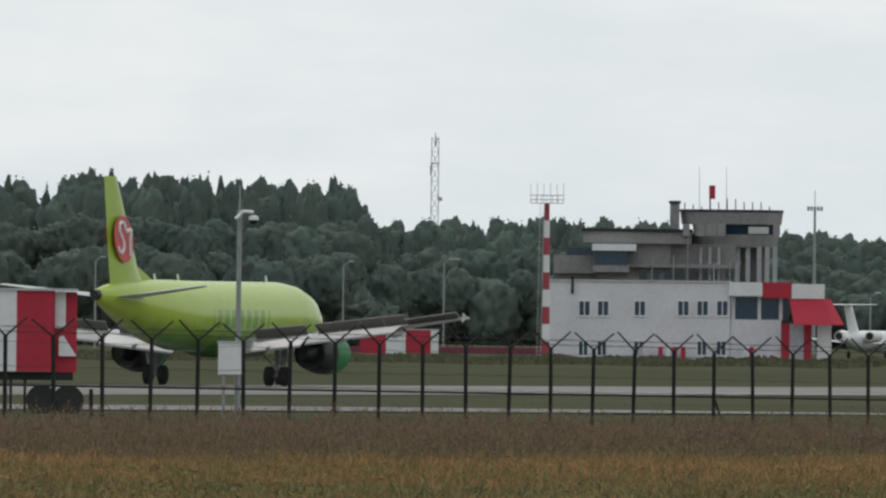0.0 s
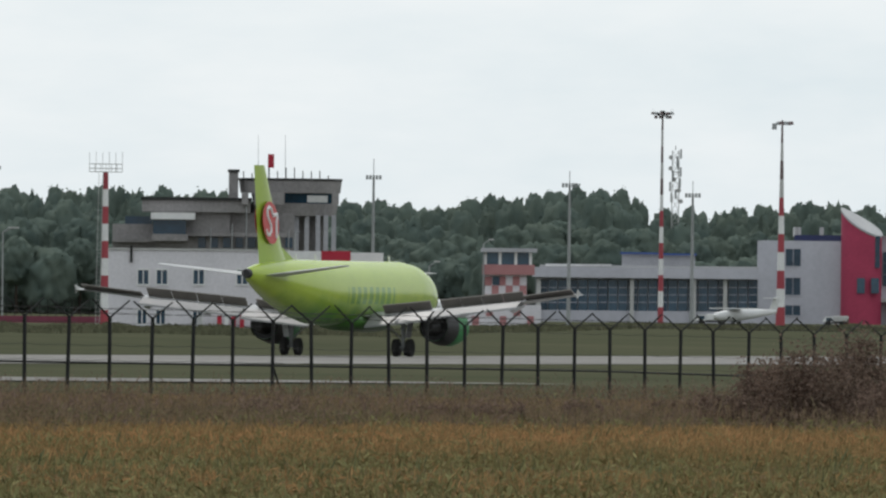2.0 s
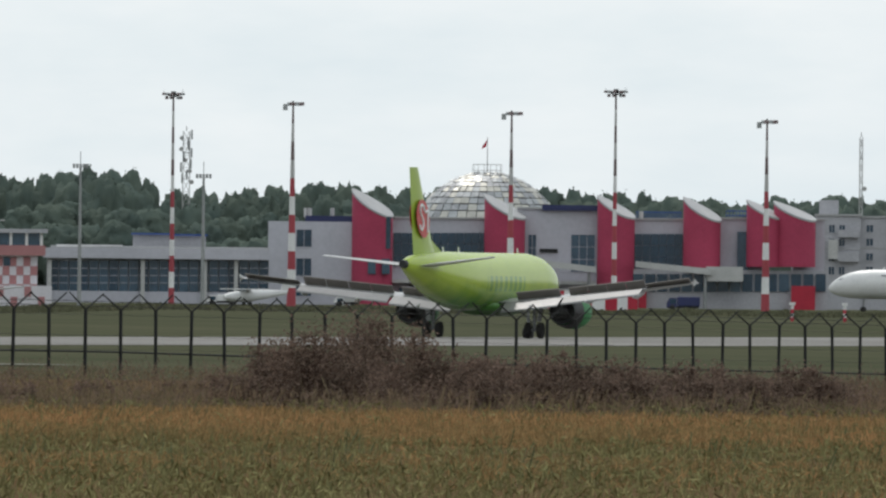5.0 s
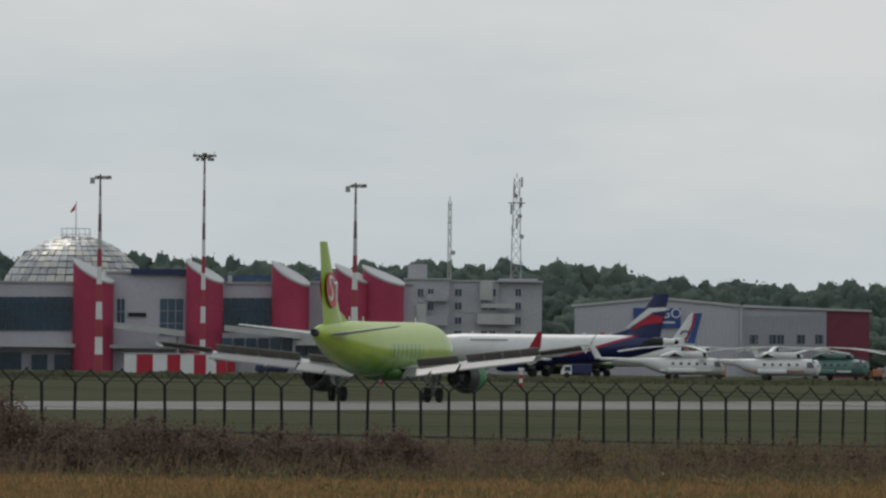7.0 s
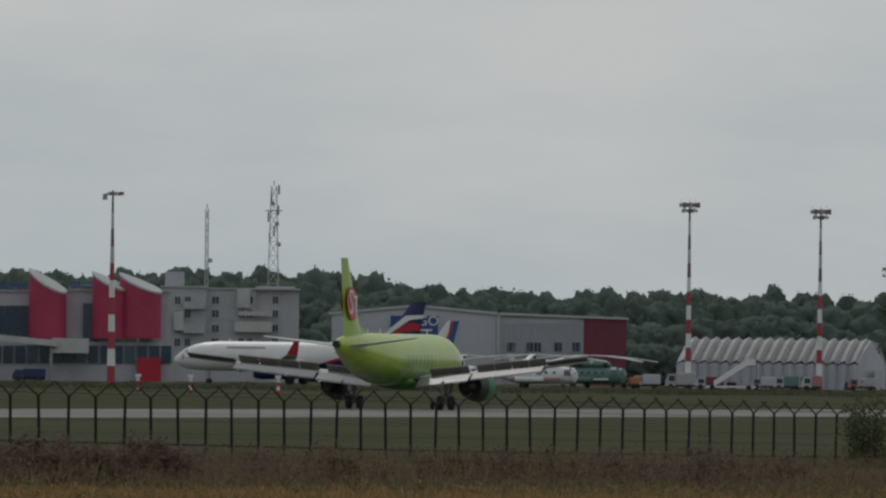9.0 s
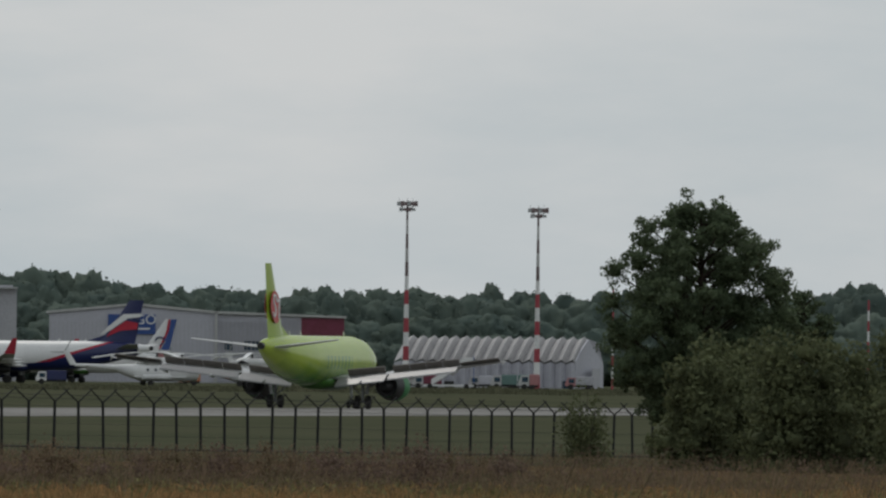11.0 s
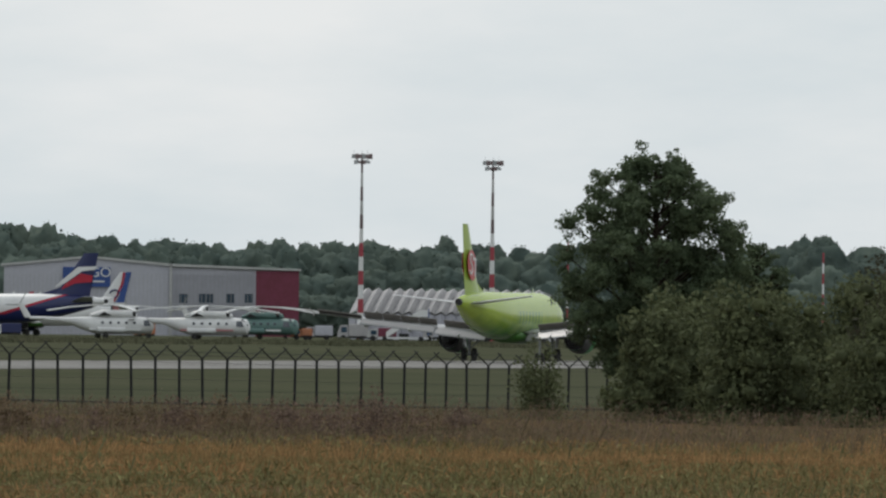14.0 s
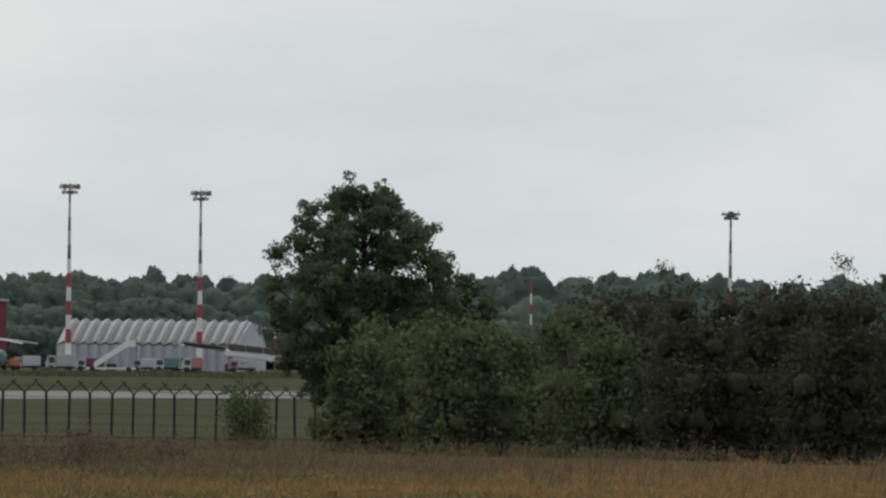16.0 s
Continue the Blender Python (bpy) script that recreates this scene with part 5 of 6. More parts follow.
def cargo_hangar():
    st = Site(3640, 2720)
    ob = thing("cargo_hangar", st.m, "large grey clad hangar with a maroon end bay", "hangar")
    zl, zp, zr, ze = st.h(520, 3392), st.h(506, 3545), st.h(521, 3690), st.h(529, 3908)
    xl, xp, xr, xe, xm = st.x(3390), st.x(3540), st.x(3690), st.x(3912), st.x(3836)
    bm = bmesh.new(); slab(bm, ((xl, 0, 0), (xr, 0, 0), (xr, 0, zr), (xp, 0, zp), (xl, 0, zl)), (0, 34, 0)); front = part("gable_wall", bm, CLADDING, ob)
    bm = bmesh.new(); slab(bm, ((xr, 0.3, 0), (xm, 0.3, 0), (xm, 0.3, ze + 0.15), (xr, 0.3, zr - 0.1)), (0, 33, 0)); side = part("side_wall", bm, CLADDING, ob)
    bm = bmesh.new(); quad_box(bm, xm, xe, 0.1, 33, 0, ze); part("end_bay", bm, MAROON, ob, "maroon clad end bay")
    bm = bmesh.new()
    slab(bm, ((xl - 0.5, -0.4, zl), (xp, -0.4, zp), (xp, -0.4, zp + 0.35), (xl - 0.5, -0.4, zl + 0.35)), (0, 35, 0))
    slab(bm, ((xp, -0.4, zp), (xr, -0.4, zr), (xe + 0.3, -0.3, ze), (xe + 0.3, -0.3, ze + 0.3), (xr, -0.4, zr + 0.4), (xp, -0.4, zp + 0.35)), (0, 35, 0)); part("roof", bm, LTGREY, ob)
    bm = bmesh.new()
    for i in range(60):
        a = 3392 + i * 7.4
        st.box(bm, a, a + 0.7, 534, 640, -0.06, 0.29 if a > 3690 else 0.0, True)
    part("cladding_rib", bm, ROOFGREY, ob)
    bm = bmesh.new(); st.box(bm, 3494, 3578, 522, 557, -0.35, -0.1); sign = part("sign_board", bm, BLUE, ob, "blue sign board with white letters")
    cu = bpy.data.curves.new("lettering", "FONT"); cu.body = "GO"; cu.size = 2.1; cu.extrude = 0.03; cu.align_x = "LEFT"
    cu.materials.append(WHITE)
    tx = new("lettering", cu); tx.parent = sign
    tx.location = (st.x(3542), -0.4, st.h(540)); tx.rotation_euler = (math.pi / 2, 0, 0)
    bm = bmesh.new(); st.box(bm, 3545, 3568, 546, 549, -0.42, -0.36); part("small_text_bar", bm, WHITE, sign)
    for b in (3700, 3735, 3783, 3816):
        window(st, b, b + (26 if b == 3735 else 15), 569, 586, side, 0.28, 1 if b == 3735 else 0, 1, CLADDING, GLASS, 0.1)
    window(st, 3600, 3606, 570, 586, front, -0.01, 0, 1, LTGREY, GLASS, 0.1)
    bm = bmesh.new(); st.box(bm, 3683, 3687, 516, 640, -0.4, -0.15, True); part("downpipe", bm, LTGREY, ob)


def arched_hangar():
    st = Site(4175, 2520)
    ob = thing("arched_hangar", st.m, "pale corrugated arched hangar with deep roof folds", "hangar")
    b0, b1 = 4023, 4345
    zt, ze = st.h(563), st.h(604)
    n = 17
    x0, x1 = st.x(b0), st.x(b1)
    w = (x1 - x0) / n
    for i in range(n):
        a = x0 + i * w
        bm = bmesh.new()
        rows = []
        for j in range(9):
            u = j / 8
            y = 5.0 * u ** 1.1 - 0.3
            z = ze + (zt - ze) * (1 - (1 - u) ** 1.2)
            rows.append((y, z))
        # the folds run up the roof on a slant
        lean = [-1.8 * (1 - j / 8) for j in range(9)]
        left = [bm.verts.new((a + q, y + 0.55, z - 0.25)) for q, (y, z) in zip(lean, rows)]
        mid = [bm.verts.new((a + q + w * 0.62, y - 0.2, z + 0.25)) for q, (y, z) in zip(lean, rows)]
        right = [bm.verts.new((a + q + w, y + 0.55, z - 0.25)) for q, (y, z) in zip(lean, rows)]
        for l, m in ((left, mid), (mid, right)):
            for j in range(8):
                bm.faces.new((l[j], m[j], m[j + 1], l[j + 1]))
        part("roof_fold", bm, FOLDED, ob)
        bm = bmesh.new()
        a -= 1.8
        slab(bm, ((a, 0.4, 0), (a + w * 0.62, -0.45, 0), (a + w * 0.62, -0.45, ze - 0.1), (a, 0.4, ze - 0.4)), (0, 0.2, 0))
        slab(bm, ((a + w * 0.62, -0.45, 0), (a + w, 0.4, 0), (a + w, 0.4, ze - 0.4), (a + w * 0.62, -0.45, ze - 0.1)), (0, 0.2, 0)); part("wall_fold", bm, CLADDING, ob)
    bm = bmesh.new()
    slab(bm, ((x1 - 1.8, 0.1, 0), (x1 + 2.2, 9, 0), (x1 + 2.2, 9, ze * 0.9), (x1 + 1.4, 6.5, zt - 0.6), (x1, 4.5, zt - 0.1), (x1 - 1.0, 1.5, (ze + zt) / 2), (x1 - 1.8, 0.1, ze)), (-0.2, 0, 0)); part("end_wall", bm, CLADDING, ob)
    bm = bmesh.new(); slab(bm, ((x1 + 0.6, 2.2, 0), (x1 + 1.7, 6.8, 0), (x1 + 1.7, 6.8, ze * 0.75), (x1 + 0.6, 2.2, ze * 0.75)), (-0.1, 0, 0)); part("door", bm, PANEL, ob)
    bm = bmesh.new(); quad_box(bm, x0 + 0.2, x1 - 0.1, 4.9, 12, 0, zt - 0.6); part("rear_half", bm, LTGREY, ob)
    for b, m in ((4090, DARKMETAL), (4205, DARKMETAL), (4300, GLASS)):
        block(st, "opening", b, b + 18, 640, 664, -0.42, -0.3, m, ob, True)


apartment_block()
cargo_hangar()
arched_hangar()


# ---------------------------------------------------------------- parked aircraft
def parked_airliners():
    st = Site(3574, 2440)
    tail = st.m.translation
    a = BASE - 3574 / STEPS
    # nose to the left across the line of sight, a little away from the runway
    head = math.degrees(a) + 90 - 14
    m = Matrix.Translation(tail) @ Matrix.Rotation(radians(head), 4, "Z")
    p = airliner("parked_airliner", m, "parked white and navy airliner with a red stripe on its fin", WHITE, NAVY, NAVY, RED, False, NAVY)
    fin = [c for c in p.children if c.name.startswith("fin")][0]
    for s in (-1, 1):
        bm = bmesh.new(); slab(bm, ((7.6, s * 0.29, 6.9), (6.2, s * 0.29, 7.4), (3.6, s * 0.24, 9.2), (1.8, s * 0.2, 9.4), (1.6, s * 0.2, 9.9), (4.2, s * 0.22, 9.8), (6.4, s * 0.28, 8.0)), (0, s * 0.03, 0)); part("fin_stripe", bm, WHITE, fin)
        bm = bmesh.new(); slab(bm, ((6.6, s * 0.31, 6.6), (4.6, s * 0.3, 7.5), (2.2, s * 0.26, 7.7), (2.1, s * 0.24, 8.6), (3.8, s * 0.26, 8.9), (6.0, s * 0.3, 7.4)), (0, s * 0.03, 0)); part("fin_stripe", bm, RED, fin)
    bm = bmesh.new(); loft(bm, [(x, y, z, w * 1.006, h * 1.006) for x, y, z, w, h in FUSELAGE[2:8]], 40, False)
    bmesh.ops.bisect_plane(bm, geom=bm.verts[:] + bm.edges[:] + bm.faces[:], plane_co=(13, 0, 3.5), plane_no=(0.32, 0, 1), clear_outer=True)
    part("tail_band", bm, NAVY, p, "navy rear fuselage", smooth=True)
    bm = bmesh.new(); loft(bm, [(x, y, z, w * 1.004, h * 1.004) for x, y, z, w, h in FUSELAGE[2:10]], 40, False)
    bmesh.ops.bisect_plane(bm, geom=bm.verts[:] + bm.edges[:] + bm.faces[:], plane_co=(13, 0, 3.9), plane_no=(0.3, 0, 1), clear_outer=True)
    bmesh.ops.bisect_plane(bm, geom=bm.verts[:] + bm.edges[:] + bm.faces[:], plane_co=(13, 0, 3.45), plane_no=(0.32, 0, 1), clear_inner=True)
    part("red_line", bm, RED, p, smooth=True)
    for s in (-1, 1):
        bm = bmesh.new(); quad_box(bm, 24, 29.5, min(s * 1.72, s * 1.80), max(s * 1.72, s * 1.80), 5.02, 5.24); part("name_bar", bm, PANEL, p)

    st = Site(3628, 2540)
    m = Matrix.Translation(st.m.translation) @ Matrix.Rotation(radians(math.degrees(BASE - 3628 / STEPS) + 90 - 14), 4, "Z") @ Matrix.Scale(0.8, 4)
    p = airliner("parked_airliner", m, "parked white airliner with a blue and red tipped fin", WHITE, WHITE, NAVY, BLUE, False)
    fin = [c for c in p.children if c.name.startswith("fin")][0]
    for s in (-1, 1):
        bm = bmesh.new(); slab(bm, ((2.5, s * 0.26, 6.2), (1.3, s * 0.2, 11.72), (2.3, s * 0.2, 11.72), (2.6, s * 0.25, 9.6), (4.2, s * 0.28, 6.2)), (0, s * 0.03, 0)); part("fin_patch", bm, BLUE, fin)
        bm = bmesh.new(); slab(bm, ((2.35, s * 0.26, 11.7), (2.75, s * 0.26, 11.7), (3.1, s * 0.3, 9.6), (4.5, s * 0.31, 6.4), (4.25, s * 0.31, 6.3), (2.65, s * 0.3, 9.6)), (0, s * 0.03, 0)); part("fin_patch", bm, RED, fin)
        bm = bmesh.new()
        for i in range(6):
            tube(bm, (4.3 + 0.9 * math.cos(i * 0.8), s * 0.33, 7.8 + 0.7 * math.sin(i * 0.8)), (4.3 + 0.9 * math.cos(i * 0.8 + 0.8), s * 0.33, 7.8 + 0.7 * math.sin(i * 0.8 + 0.8)), 0.13, seg=5)
        part("fin_curl", bm, NAVY, fin)


parked_airliners()


def helicopter(b, d, turn, body_mat, trim_mat, label):
    st = Site(b, d, turn=turn)
    ob = thing("helicopter", st.m, label, "helicopter", "parked helicopters")
    bm = bmesh.new()
    loft(bm, ((-6.6, 0, 1.7, .15, .3), (-6.2, 0, 1.75, .9, 1.0), (-4.8, 0, 1.8, 1.2, 1.15), (1.5, 0, 1.8, 1.2, 1.15), (3.6, 0, 2.1, .9, .8), (5, 0, 2.4, .45, .42), (10.5, 0, 2.7, .2, .2)), 20); body = part("fuselage", bm, body_mat, ob, smooth=True)
    bm = bmesh.new(); loft(bm, ((-4.2, 0, 3.2, .3, .2), (-3.4, 0, 3.3, .8, .5), (0.5, 0, 3.35, .85, .55), (2.2, 0, 3.1, .3, .2)), 14); part("engine_housing", bm, body_mat, body, smooth=True)
    bm = bmesh.new(); quad_box(bm, -4.5, 2.6, -1.27, 1.27, 1.15, 1.4); part("side_stripe", bm, trim_mat, body)
    for s in (-1, 1):
        bm = bmesh.new(); loft(bm, ((-2.2, s * 1.5, 1.2, .3, .35), (1.6, s * 1.5, 1.2, .3, .35)), 12); part("fuel_tank", bm, body_mat, body, smooth=True)
        for i in range(5):
            bm = bmesh.new(); tube(bm, (-3.6 + i * 1.1, s * 1.12, 2.15), (-3.6 + i * 1.1, s * 1.24, 2.15), 0.19, seg=10); part("porthole", bm, CANOPY, body)
        wheel(ob, 0.6, s * 2.0, 0.42, 0.42, 0.28)
        bm = bmesh.new(); tube(bm, (0.6, s * 1.9, 0.45), (0.3, s * 1.0, 1.1), 0.07); part("gear_strut", bm, STEEL, ob)
    bm = bmesh.new(); slab(bm, ((-6.35, -0.7, 1.9), (-6.35, 0.7, 1.9), (-5.5, 0.75, 2.75), (-5.5, -0.75, 2.75)), (-0.1, 0, 0.1)); part("windscreen", bm, CANOPY, body)
    for s in (-1, 1):
        bm = bmesh.new(); slab(bm, ((-5.9, s * 0.98, 1.75), (-4.9, s * 1.2, 1.75), (-4.9, s * 1.06, 2.5), (-5.6, s * 0.88, 2.5)), (0, s * 0.04, 0)); part("side_window", bm, CANOPY, body)
        bm = bmesh.new(); tube(bm, (-3.9, s * 0.42, 3.3), (-3.3, s * 0.42, 3.34), 0.3, 0.34, 12); part("engine_intake", bm, DARKMETAL, body)
        bm = bmesh.new(); slab(bm, ((-0.6, s * 0.84, 3.05), (1.3, s * 0.80, 3.05), (0.5, s * 0.84, 3.6)), (0, s * 0.06, 0)); part("exhaust_opening", bm, DARKMETAL, body)
        bm = bmesh.new(); foil(bm, ((s * 0.2, 8.6, 9.5, 2.65, 0.1), (s * 1.9, 8.8, 9.5, 2.65, 0.06))); part("stabiliser", bm, body_mat, ob)
    bm = bmesh.new(); tube(bm, (-4.6, 0, 0.3), (-4.4, 0, 1.0), 0.07); part("gear_strut", bm, STEEL, ob); wheel(ob, -4.6, 0.0, 0.32, 0.32, 0.2)
    bm = bmesh.new(); foil(bm, ((0, 10.2, 11.2, 2.7, 0.15), (0, 11.4, 12.2, 4.6, 0.1)), True); part("tail_fin", bm, trim_mat, ob)
    bm = bmesh.new(); tube(bm, (-0.8, 0, 3.6), (-0.8, 0, 4.5), 0.14); hub = part("rotor_hub", bm, DARKMETAL, ob)
    for i in range(5):
        a = 2 * math.pi * i / 5 + 0.35
        bm = bmesh.new()
        c, s2 = math.cos(a), math.sin(a)
        pts = [Vector((-0.8 + r * c, r * s2, 4.45 - 0.0075 * r * r)) for r in (0.3, 3.5, 7, 10.4)]
        n = Vector((-s2, c, 0)) * 0.26
        for p, q in zip(pts, pts[1:]):
            slab(bm, (p - n, q - n, q + n, p + n), (0, 0, 0.15))
        part("rotor_blade", bm, WHITE, hub)
    for i in range(3):
        a = 2 * math.pi * i / 3
        bm = bmesh.new(); tube(bm, (11.9, -0.3, 4.4), (11.9 + 1.9 * math.cos(a), -0.3, 4.4 + 1.9 * math.sin(a)), 0.09, 0.06, 5); part("tail_rotor_blade", bm, STEEL, ob)


helicopter(3572, 2330, radians(195), WHITE, WHITE, "white parked helicopter with drooping rotor blades")
helicopter(3740, 2330, radians(172), WHITE, FADED, "white and faded red parked helicopter with drooping rotor blades")
helicopter(3838, 2400, radians(150), TEAL, WHITE, "dark teal parked helicopter behind the white ones")


# ---------------------------------------------------------------- ground equipment
def boarding_stairs():
    st = Site(4098, 2360)
    ob = thing("boarding_stairs", st.m, "white mobile boarding stairs parked on the apron", "stairs")
    k = st.k
    bm = bmesh.new()
    for i in range(16):
        quad_box(bm, -2.2 + i * 0.28, -1.9 + i * 0.28, -0.7, 0.7, 0.5 + i * 0.18, 0.6 + i * 0.18)
    part("steps", bm, STEEL, ob)
    for y in (-0.75, 0.75):
        bm = bmesh.new(); slab(bm, ((-2.3, y, 0.5), (2.3, y, 3.4), (3.4, y, 3.4), (3.4, y, 4.3), (2.2, y, 4.3), (-2.3, y, 1.3)), (0, 0.05, 0)); part("side_panel", bm, WHITE, ob)
    bm = bmesh.new(); quad_box(bm, 2.3, 3.4, -0.75, 0.75, 3.2, 3.38); part("landing", bm, STEEL, ob)
    bm = bmesh.new(); quad_box(bm, 3.35, 3.45, -0.8, 0.8, 0.8, 4.5); part("end_frame", bm, BLUE, ob)
    bm = bmesh.new(); quad_box(bm, -3.4, 3.4, -0.9, 0.9, 0.35, 0.6); part("chassis", bm, WHITE, ob)
    for x in (-2.5, 2.4):
        for y in (-0.9, 0.9):
            wheel(ob, x, y, 0.36, 0.36, 0.25)


boarding_stairs()


def service_vehicle(b, d, l, h, body, cab, label, cargo=None):
    st = Site(b, d)
    ob = thing("service_vehicle", st.m, label, "vehicle", "apron service vehicles")
    bm = bmesh.new(); quad_box(bm, -l / 2 + 1.5, l / 2, -1, 1, 0.6, h); bmesh.ops.bevel(bm, geom=bm.edges[:], offset=0.08, segments=1, affect="EDGES"); part("body", bm, body, ob)
    bm = bmesh.new(); slab(bm, ((-l / 2, -0.95, 0.5), (-l / 2 + 1.45, -0.95, 0.5), (-l / 2 + 1.45, -0.95, h * 0.92), (-l / 2 + 0.4, -0.95, h * 0.92), (-l / 2, -0.95, h * 0.5)), (0, 1.9, 0)); c = part("cab", bm, cab, ob)
    bm = bmesh.new(); quad_box(bm, -l / 2 + 0.5, -l / 2 + 1.3, -0.98, -0.955, h * 0.5, h * 0.82); part("cab_window", bm, GLASS, c)
    bm = bmesh.new(); quad_box(bm, -l / 2 + 0.1, l / 2 - 0.1, -0.8, 0.8, 0.35, 0.6); part("chassis", bm, DARKMETAL, ob)
    for x in (-l / 2 + 0.8, l / 2 - 0.9):
        for y in (-0.85, 0.85):
            wheel(ob, x, y, 0.4, 0.4, 0.28)


VEH = ((4009, 2380, 4.2, 2.3, FOLDED, FOLDED, "white service van on the apron"), (4060, 2370, 4.0, 1.8, MAROON, LTGREY, "low red and white tow tractor on the apron"),
       (4160, 2400, 4.2, 1.8, CLADDING, FOLDED, "pale service lorry on the apron"), (4196, 2380, 3.6, 2.0, TEAL, LTGREY, "green service lorry on the apron"), (4226, 2385, 3.8, 2.0, TEAL, WHITE, "teal tow tractor on the apron"),
       (4240, 2360, 2.8, 2.1, FADED, LTGREY, "faded red fire tender on the apron"), (4330, 2420, 4.0, 1.8, PANEL, FADED, "grey tow tractor on the apron"),
       (3918, 2400, 3.0, 1.6, ORANGE, ORANGE, "orange baggage tractor on the apron"), (3640, 2400, 3.0, 2.2, ORANGE, ORANGE, "orange fuel cart beside the helicopters"), (3948, 2420, 4.0, 2.0, CLADDING, FOLDED, "white minibus on the apron"),
       (2856, 2400, 4.6, 1.9, NAVY, NAVY, "dark blue car parked on the apron"), (2040, 2420, 4.4, 1.5, WHITE, WHITE, "white car parked on the apron"), (2260, 2420, 3.6, 1.4, LTGREY, WHITE, "silver car parked on the apron"),
       (3395, 2380, 4.2, 1.9, NAVY, WHITE, "navy and white tow truck on the apron"))
for v in VEH:
    service_vehicle(*v)


def light_aircraft():
    st = Site(2090, 2400, turn=radians(25))
    ob = thing("light_aircraft", st.m, "small white propeller aircraft parked by the terminal", "aircraft")
    bm = bmesh.new(); loft(bm, ((-4, 0, 1.2, .3, .3), (-3, 0, 1.2, .6, .65), (0, 0, 1.4, .7, .85), (5.5, 0, 1.9, .2, .3)), 14); part("fuselage", bm, WHITE, ob, smooth=True)
    bm = bmesh.new(); quad_box(bm, -1.8, 0, -6, 6, 2.2, 2.35); part("wing", bm, WHITE, ob)
    bm = bmesh.new(); slab(bm, ((4.4, -0.06, 1.9), (5.6, -0.06, 1.9), (6.2, -0.06, 3.9), (5.2, -0.06, 3.9)), (0, 0.12, 0)); part("fin", bm, WHITE, ob)
    bm = bmesh.new(); quad_box(bm, 4.6, 5.5, -2.2, 2.2, 3.7, 3.8); part("tailplane", bm, WHITE, ob)
    for x, y in ((-2.5, 0), (-0.5, 1), (-0.5, -1)):
        wheel(ob, x, y, 0.3, 0.3, 0.15)
    bm = bmesh.new(); tube(bm, (-0.5, -1, 0.3), (-0.5, -0.3, 1), 0.05); tube(bm, (-0.5, 1, 0.3), (-0.5, 0.3, 1), 0.05); tube(bm, (-2.5, 0, 0.3), (-2.5, 0, 1), 0.05); part("gear_leg", bm, STEEL, ob)


light_aircraft()


def marker_post(b, h0, h1, d):
    st = Site(b, d)
    ob = thing("marker_post", st.m, "short white and red marker post beside the runway", "marker post", "runway marker posts")
    z = max(1.6, st.h(h0))
    for i in range(4):
        bm = bmesh.new(); tube(bm, (0, 0, z * i / 4), (0, 0, z * (i + 1) / 4), 0.16, seg=8); part("band", bm, WHITE if i % 2 else RED, ob)
    bm = bmesh.new(); quad_box(bm, -0.3, 0.3, -0.25, 0.25, z, z + 0.3); part("head", bm, WHITE, ob)


for b, h in ((3142, 640), (3297, 640), (3049, 640)):
    marker_post(b, h, 680, 1750)


def red_pole(b, top, d):
    st = Site(b, d)
    ob = thing("banded_pole", st.m, "slim red and white banded pole before the woods", "pole")
    banded(ob, st, b, top, 640, 0.17, 0.12, 9)


red_pole(4840, 497, 2350)
red_pole(4388, 476, 2480)


# ---------------------------------------------------------------- woods
SKYLINE = ((-300, 300), (0, 305), (60, 338), (150, 305), (215, 300), (310, 322), (410, 310), (480, 322), (540, 330), (615, 320), (660, 398), (760, 390), (870, 394),
           (1000, 388), (1130, 390), (1230, 402), (1400, 412), (1545, 428), (1680, 402), (1790, 390), (1895, 402), (1980, 436), (2080, 420), (2240, 420), (2380, 424),
           (2640, 432), (2760, 440), (2870, 448), (3070, 452), (3180, 440), (3434, 452), (3524, 465), (3624, 472), (3790, 490), (3850, 474), (3960, 484), (4184, 477),
           (4310, 490), (4600, 490), (4760, 498), (4832, 466), (4905, 497), (5060, 480), (5300, 500), (5460, 488), (5900, 490))


def lumps():
    """A dozen uneven crown shapes: directions, and how far the foliage reaches in each."""
    bm = bmesh.new(); bmesh.ops.create_icosphere(bm, subdivisions=4, radius=1.0)
    bm.verts.ensure_lookup_table()
    base = np.array([v.co[:] for v in bm.verts]); tri = np.array([[v.index for v in f.verts] for f in bm.faces]); bm.free()
    rng = np.random.default_rng(5)
    shapes = []
    for k in range(12):
        f = np.array([1 + 0.30 * noise.noise((v[0] * 1.9 + 9 * k, v[1] * 1.9, v[2] * 1.9)) + 0.24 * noise.noise((v[0] * 4.3, v[1] * 4.3 + 7 * k, v[2] * 4.3))
                      + 0.19 * noise.noise((v[0] * 9, v[1] * 9, v[2] * 9 + 5 * k)) for v in base])
        shapes.append(f + rng.normal(0, 0.032, len(base)))
    return base, tri, shapes


